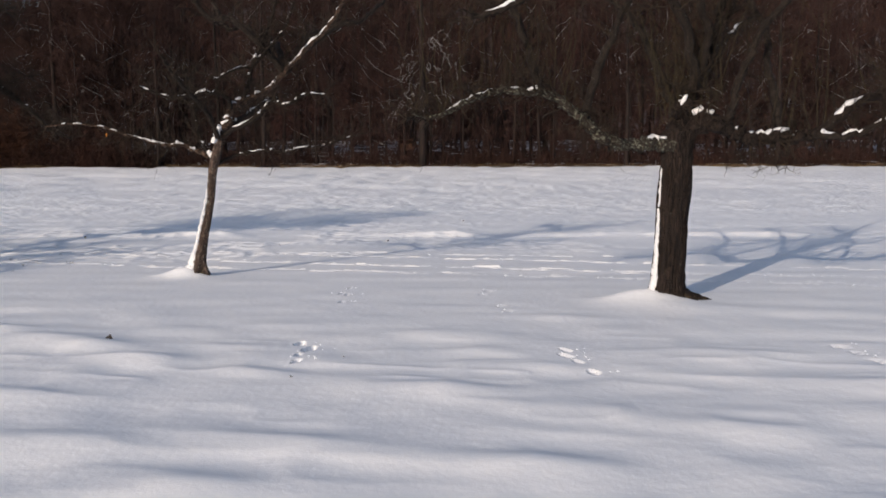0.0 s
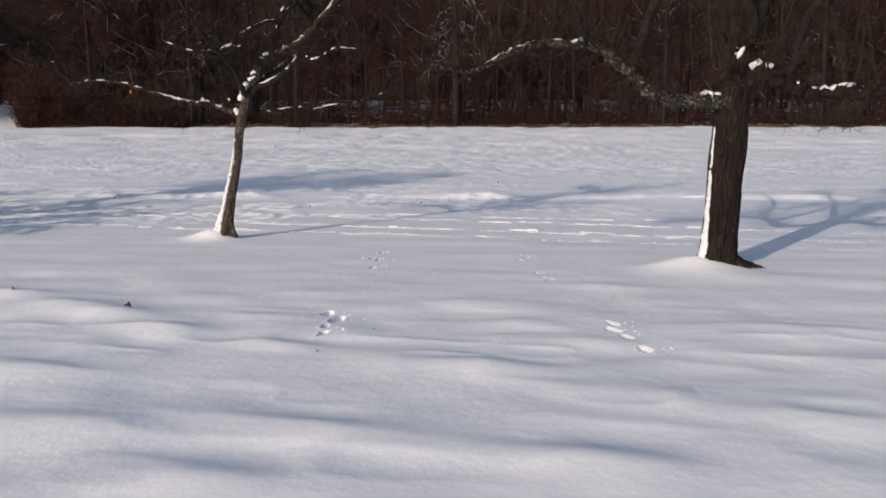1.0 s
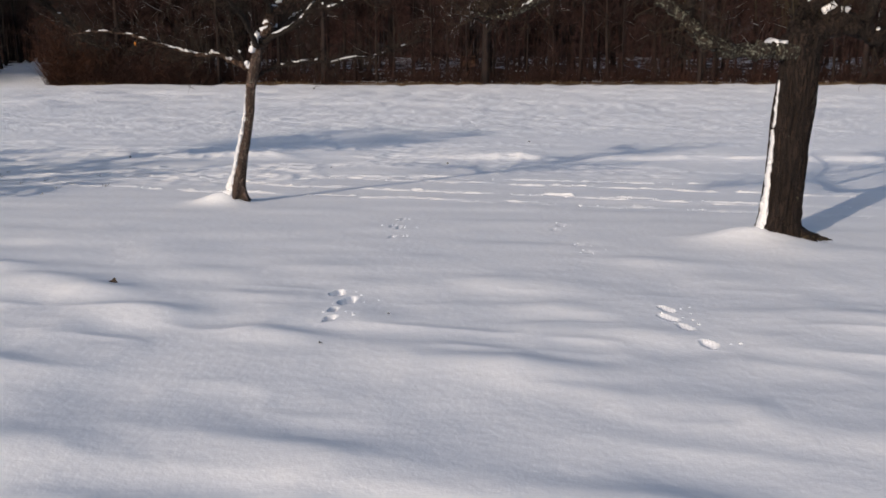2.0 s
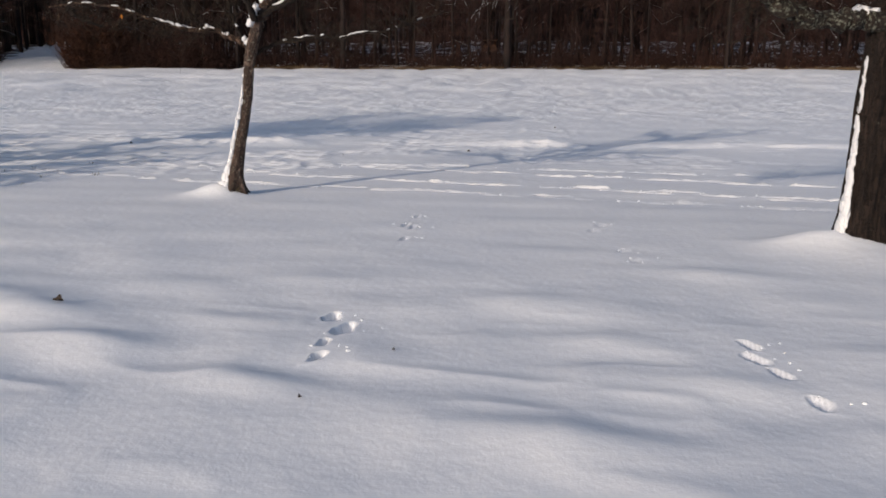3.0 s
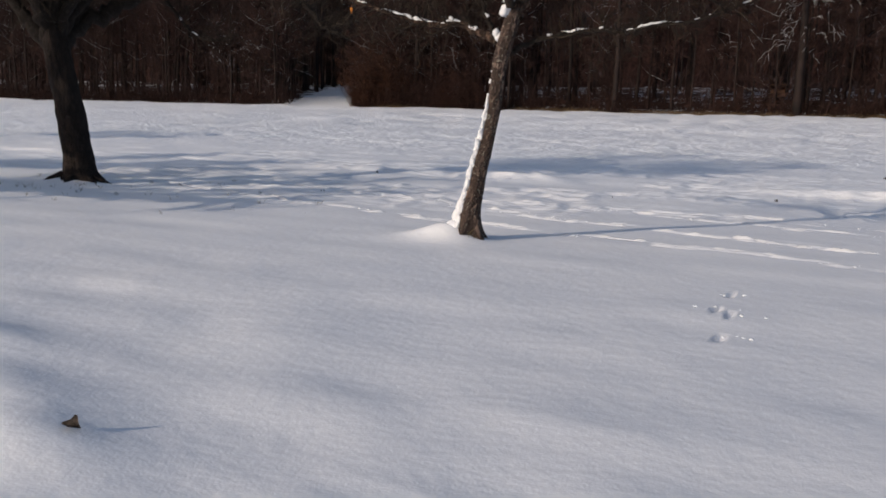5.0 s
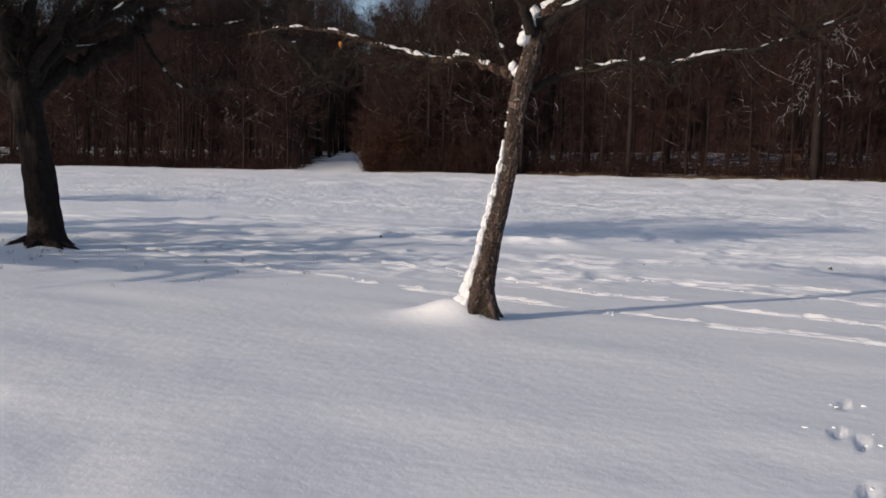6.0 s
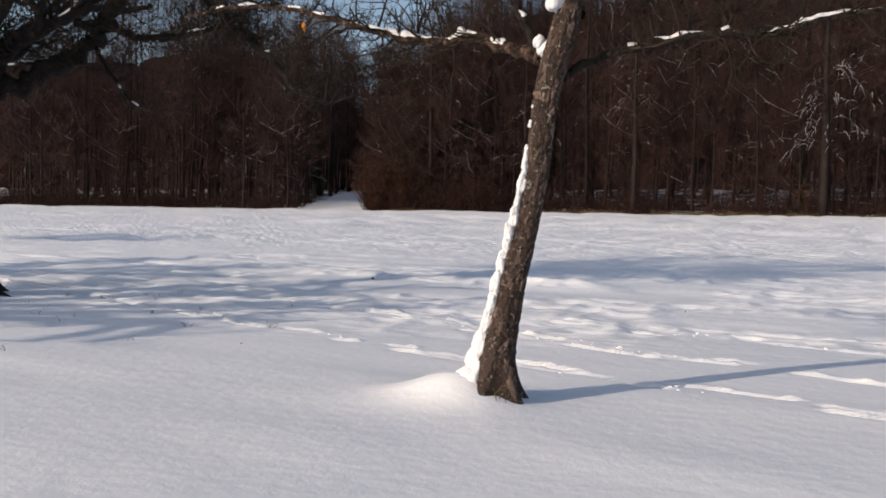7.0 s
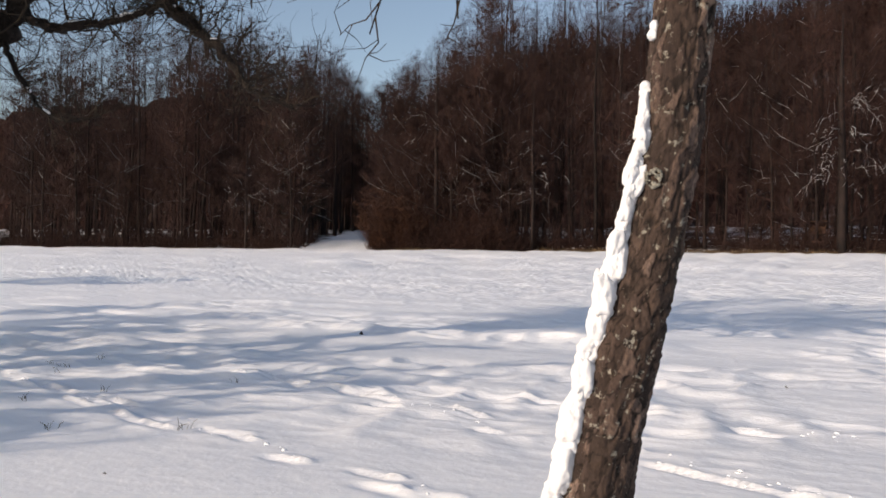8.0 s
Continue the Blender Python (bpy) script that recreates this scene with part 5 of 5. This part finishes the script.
def snowy_tree(x, y, height, r, low, high, reach, droop, seed):
    """A bare tree whose crooked limbs carry snow."""
    rng = random.Random(seed)
    e = thing("bare_tree", x, y, "bare tree with crooked snow-lined limbs at the woods' edge", "tree", "snowy trees along the woods' edge")
    z = gz(x, y)
    tr, br, sn = Acc(), Acc(), Acc()
    tr.tube([(x, y, z - 0.4), (x + 0.1, y, z + height * 0.3), (x - 0.1, y, z + height * 0.65), (x, y, z + height)], [r * 1.25, r, r * 0.7, 0.04], 9, 0.06, rng)
    for k in range(24):
        h = z + low + (high - low) * (k + rng.random()) / 24
        a = rng.uniform(-2.9, -0.2) if k % 3 else rng.uniform(0, 6.28)
        c = Vector((math.cos(a), math.sin(a) * 0.8, 0))
        l = reach * rng.uniform(0.5, 1.1)
        p = Vector((x, y, h))
        ctrl = [p, p + c * l * 0.35 + Vector((0, 0, 0.14 * l)), p + c * l * 0.7 + Vector((rng.gauss(0, 0.2), 0, 0.10 * l - droop * l * 0.25)), p + c * l + Vector((rng.gauss(0, 0.3), 0, -droop * l))]
        line = spline(ctrl, 5)
        line = [q + Vector((rng.gauss(0, 0.09), rng.gauss(0, 0.09), rng.gauss(0, 0.11))) if 0 < i else q for i, q in enumerate(line)]
        rad = [0.055 * (1 - 0.75 * i / (len(line) - 1)) for i in range(len(line))]
        br.tube(line, rad, 4)
        if rng.random() < (0.7 if seed < 2 else 0.4):
            snow_strip(sn, line, rad, 0.15, 0.95, rng, 0.42 if seed < 2 else 0.26, 0.04)
        for m in range(7):
            i = rng.randrange(4, len(line))
            w = (line[i] - line[i - 1]).normalized() + Vector((rng.gauss(0, 0.6), rng.gauss(0, 0.6), rng.gauss(-droop * 0.6, 0.4)))
            size = l * rng.uniform(0.15, 0.42)
            q = line[i] + w.normalized() * size
            bow = line[i].lerp(q, 0.45) + Vector((rng.gauss(0, 0.06), rng.gauss(0, 0.06), 0.14)) * size
            q = q + Vector((0, 0, -0.12 * size))
            br.tube([line[i], bow, q], [0.03, 0.02, 0.009], 3)
            if rng.random() < (0.5 if seed < 2 else 0.12):
                up = Vector((0, -0.02, 0.025))
                sn.tube([line[i].lerp(bow, 0.3) + up, bow + up, bow.lerp(q, rng.uniform(0.3, 0.9)) + up], [0.017, 0.019, 0.008], 4)
    tr.make("trunk", M_WOOD, e)
    br.make("crown", M_WOODTWIG, e)
    tagged(sn.make("snow_cover", M_FROST, e, "thin snow along the limbs"), kind="stuff")
    return e


for sx, sy, sh, sr, lo, hi, re, dr, sd in ((-3.0, 110.5, 26, 0.42, 7, 17, 6.0, 0.45, 1), (-81.5, 109.5, 15, 0.14, 5, 12, 4.6, -0.35, 2), (-24, 111, 24, 0.28, 8, 18, 4.0, 0.2, 3),
                                           (-52, 112, 26, 0.3, 9, 24, 5.5, 0.15, 4), (24, 111, 26, 0.24, 10, 22, 4.0, -0.2, 5), (-38, 111, 20, 0.2, 6, 15, 4.5, 0.3, 6), (44, 111, 25, 0.3, 8, 20, 5, 0.1, 7)):
    snowy_tree(sx, sy, sh, sr, lo, hi, re, dr, sd)


# ---- small things in the snow ----
def dry_leaf(x, y, size, turn, tilt, seed):
    """A curled, pointed dead leaf."""
    bm = bmesh.new()
    rows = []
    for i in range(7):
        u = i / 6
        half = 0.34 * math.sin(math.pi * min(1, u * 0.95 + 0.03)) ** 0.8 * (1 + 0.4 * math.sin(9 * u + 3 * seed))
        rows.append([bm.verts.new(((u - 0.5) * size, w * half * size, size * (0.28 * (2 * abs(w) ** 1.5) * half * 2 + 0.25 * (u - 0.5) ** 2 + 0.02 * math.sin(seed + 9 * u + 4 * w)))) for w in (-1, -0.5, 0, 0.5, 1)])
    for i in range(6):
        for k in range(4):
            bm.faces.new((rows[i][k], rows[i + 1][k], rows[i + 1][k + 1], rows[i][k + 1]))
    bmesh.ops.solidify(bm, geom=bm.faces[:], thickness=0.0015)
    me = bpy.data.meshes.new("dry_leaf")
    bm.to_mesh(me)
    bm.free()
    me.materials.append(M_DEADLEAF)
    ob = new("dry_leaf", me)
    ob.matrix_basis = pose(x, y, gz(x, y) + size * 0.12, tilt, 10, turn)
    return tagged(ob, "curled dark brown dead leaf lying on the snow", "leaf", "dead leaves on the snow")


M_DEADLEAF = plain_material("dead_leaf", (0.06, 0.046, 0.038), (0.22, 0.175, 0.145), 40.0)
for lx, ly, ls, lt, ti in ((-3.29, 8.06, 0.07, 20, 18), (-1.25, 6.64, 0.03, 70, 10), (-0.92, 7.42, 0.022, 10, 15), (-4.78, 8.78, 0.07, 140, 20), (-9.42, 21.75, 0.075, 60, 40), (-1.45, 21.0, 0.07, 20, 35),
                           (-3.9, 19.6, 0.05, 80, 30), (0.6, 27.5, 0.08, 0, 40), (-6.7, 14.8, 0.016, 40, 20)):
    dry_leaf(lx, ly, ls, lt, ti, lx)


def stubble():
    """Dead grass blades poking through the snow, mostly round the far apple tree."""
    rng = random.Random(91)
    acc = Acc()
    spots = [(-9.71, 15.32), (-8.82, 16.02), (-8.11, 17.5), (-10.33, 18.1), (-7.83, 13.52), (-7.57, 14.46), (-10.14, 17.47), (-8.74, 16.65), (-8.87, 16.07), (-7.85, 15.43), (-7.18, 15.83), (-11.4, 17.2)]
    spots += [(-12.3 + rng.gauss(0.9, 1.2), 16.0 + rng.gauss(-0.2, 0.8)) for _ in range(40)]
    spots += [(TREE1[0] + rng.uniform(-0.02, 0.16), TREE1[1] - 0.12 + rng.uniform(-0.03, 0.05)) for _ in range(7)]
    spots += [(TREE2[0] + 0.2 + rng.uniform(-0.1, 0.2), TREE2[1] - 0.25 + rng.uniform(-0.03, 0.05)) for _ in range(6)]
    for x, y in spots:
        z = gz(x, y)
        for k in range(rng.randint(2, 6)):
            px, py = x + rng.gauss(0, 0.025), y + rng.gauss(0, 0.025)
            h = rng.uniform(0.025, 0.065)
            w = Vector((rng.gauss(0, 0.4), rng.gauss(0, 0.4), 1)) * h
            acc.tube([(px, py, z - 0.01), Vector((px, py, z)) + w * 0.6, Vector((px, py, z)) + w + Vector((w.x * 0.4, w.y * 0.4, -0.1 * h))], [0.0028, 0.002, 0.0008], 3)
    return tagged(acc.make("grass_stubble", M_GRASS), "sparse dead grass blades poking through thin snow", "grass", kind="stuff")


stubble()


def snow_crumbs():
    """Loose clods along the footprints, the bank and the hare prints."""
    rng = random.Random(17)
    v, f = [], []
    ico = bmesh.new()
    bmesh.ops.create_icosphere(ico, subdivisions=2, radius=1.0)
    base = [q.co.copy() for q in ico.verts]
    faces = [tuple(q.index for q in p.verts) for p in ico.faces]
    ico.free()
    spots = []
    for (x0, y0), (x1, y1), st in TRAILS:
        for i in range(int(math.hypot(x1 - x0, y1 - y0) * 13)):
            k = rng.random()
            if noise.noise(Vector((x0 * 3 + k * 9, y0, 0))) > -0.15:
                spots.append((x0 + (x1 - x0) * k + rng.gauss(0, 0.06), y0 + (y1 - y0) * k - 0.02 + rng.gauss(0, 0.05), 0.003 + 0.011 * rng.random() ** 3))
    for px, py, a, b, turn in PRINTS:
        for i in range(4):
            spots.append((px + rng.gauss(0.05, 0.09), py + rng.gauss(0.03, 0.09), rng.uniform(0.004, 0.011)))
    zs = ground_z(np.array([q[0] for q in spots]), np.array([q[1] for q in spots]))
    for (x, y, r), z in zip(spots, zs):
        o = len(v)
        sx, sy, sz, ph = rng.uniform(0.9, 1.5), rng.uniform(0.8, 1.3), rng.uniform(0.4, 0.8), rng.uniform(0, 50)
        for c in base:
            k = r * (1 + 0.55 * noise.noise(c * 1.6 + Vector((ph, 0, 0))))
            v.append((x + c.x * k * sx, y + c.y * k * sy, z + r * 0.08 + c.z * k * sz))
        f.extend(tuple(o + i for i in q) for q in faces)
    return tagged(mesh_object("snow_crumbs", v, f, M_GROUND), "small loose clods of snow beside the footprints", "snow", kind="stuff")


snow_crumbs()


def root_pieces():
    """Gnarled roots and bark lying at the foot of the thick tree and the far tree."""
    rng = random.Random(29)
    for (tx, ty), rr, items in ((TREE2, 0.22, ((0.30, -0.10), (0.42, -0.02), (0.22, -0.24), (0.36, 0.1))), (TREE3, 0.26, ((0.4, -0.15), (0.5, 0.0), (0.1, -0.4), (-0.25, -0.4)))):
        for dx, dy in items:
            acc = Acc()
            x, y = tx + dx, ty + dy
            mid = Vector((tx + dx * 0.6, ty + dy * 0.6, gz(tx + dx * 0.6, ty + dy * 0.6) + 0.05))
            end = Vector((x, y, gz(x, y) + 0.01))
            far = Vector((tx + dx * 1.35, ty + dy * 1.3 + rng.uniform(-0.05, 0.05), gz(tx + dx * 1.35, ty + dy * 1.3) - 0.02))
            acc.tube(spline([(tx + dx * 0.2, ty + dy * 0.2, mid.z + 0.08), mid, end, far], 4), [0.07 * (1 - 0.055 * i) for i in range(13)], 8, 0.2, rng)
            tagged(acc.make("tree_root", M_BARK2), "gnarled dark root at the foot of an apple tree", "root", "roots in the snow")


root_pieces()


def hunting_hide(x, y):
    """A small raised wooden hide inside the woods."""
    e = thing("hunting_hide", x, y, "small brown wooden hide on posts among the trees", "hut")
    z = gz(x, y)

    def box(name, c, size, mat, label=""):
        bm = bmesh.new()
        bmesh.ops.create_cube(bm, size=1.0)
        for q in bm.verts:
            q.co = Vector((c[0] + q.co.x * size[0], c[1] + q.co.y * size[1], c[2] + q.co.z * size[2]))
        bmesh.ops.bevel(bm, geom=bm.edges[:], offset=0.02, segments=1)
        me = bpy.data.meshes.new(name)
        bm.to_mesh(me)
        bm.free()
        me.materials.append(mat)
        ob = new(name, me)
        ob.parent, ob.matrix_parent_inverse = e, e.matrix_basis.inverted()
        if label:
            ob["label"] = label
        return ob
    for dx in (-0.7, 0.7):
        for dy in (-0.55, 0.55):
            box("post", (x + dx, y + dy, z + 1.0), (0.14, 0.14, 2.2), M_WOOD)
    box("floor_board", (x, y, z + 1.9), (1.8, 1.5, 0.12), M_PLANK)
    box("front_panel", (x, y - 0.68, z + 2.3), (1.7, 0.06, 0.7), M_PLANK)
    for dx in (-0.82, 0.82):
        box("side_panel", (x + dx, y, z + 2.55), (0.06, 1.3, 1.2), M_PLANK)
    box("back_panel", (x, y + 0.68, z + 2.55), (1.7, 0.06, 1.2), M_PLANK)
    box("roof", (x, y, z + 3.25), (2.0, 1.8, 0.1), M_PLANK)


M_PLANK = plain_material("brown_planks", (0.02, 0.010, 0.007), (0.05, 0.025, 0.015), 3.0)
hunting_hide(-5.4, 117.0)
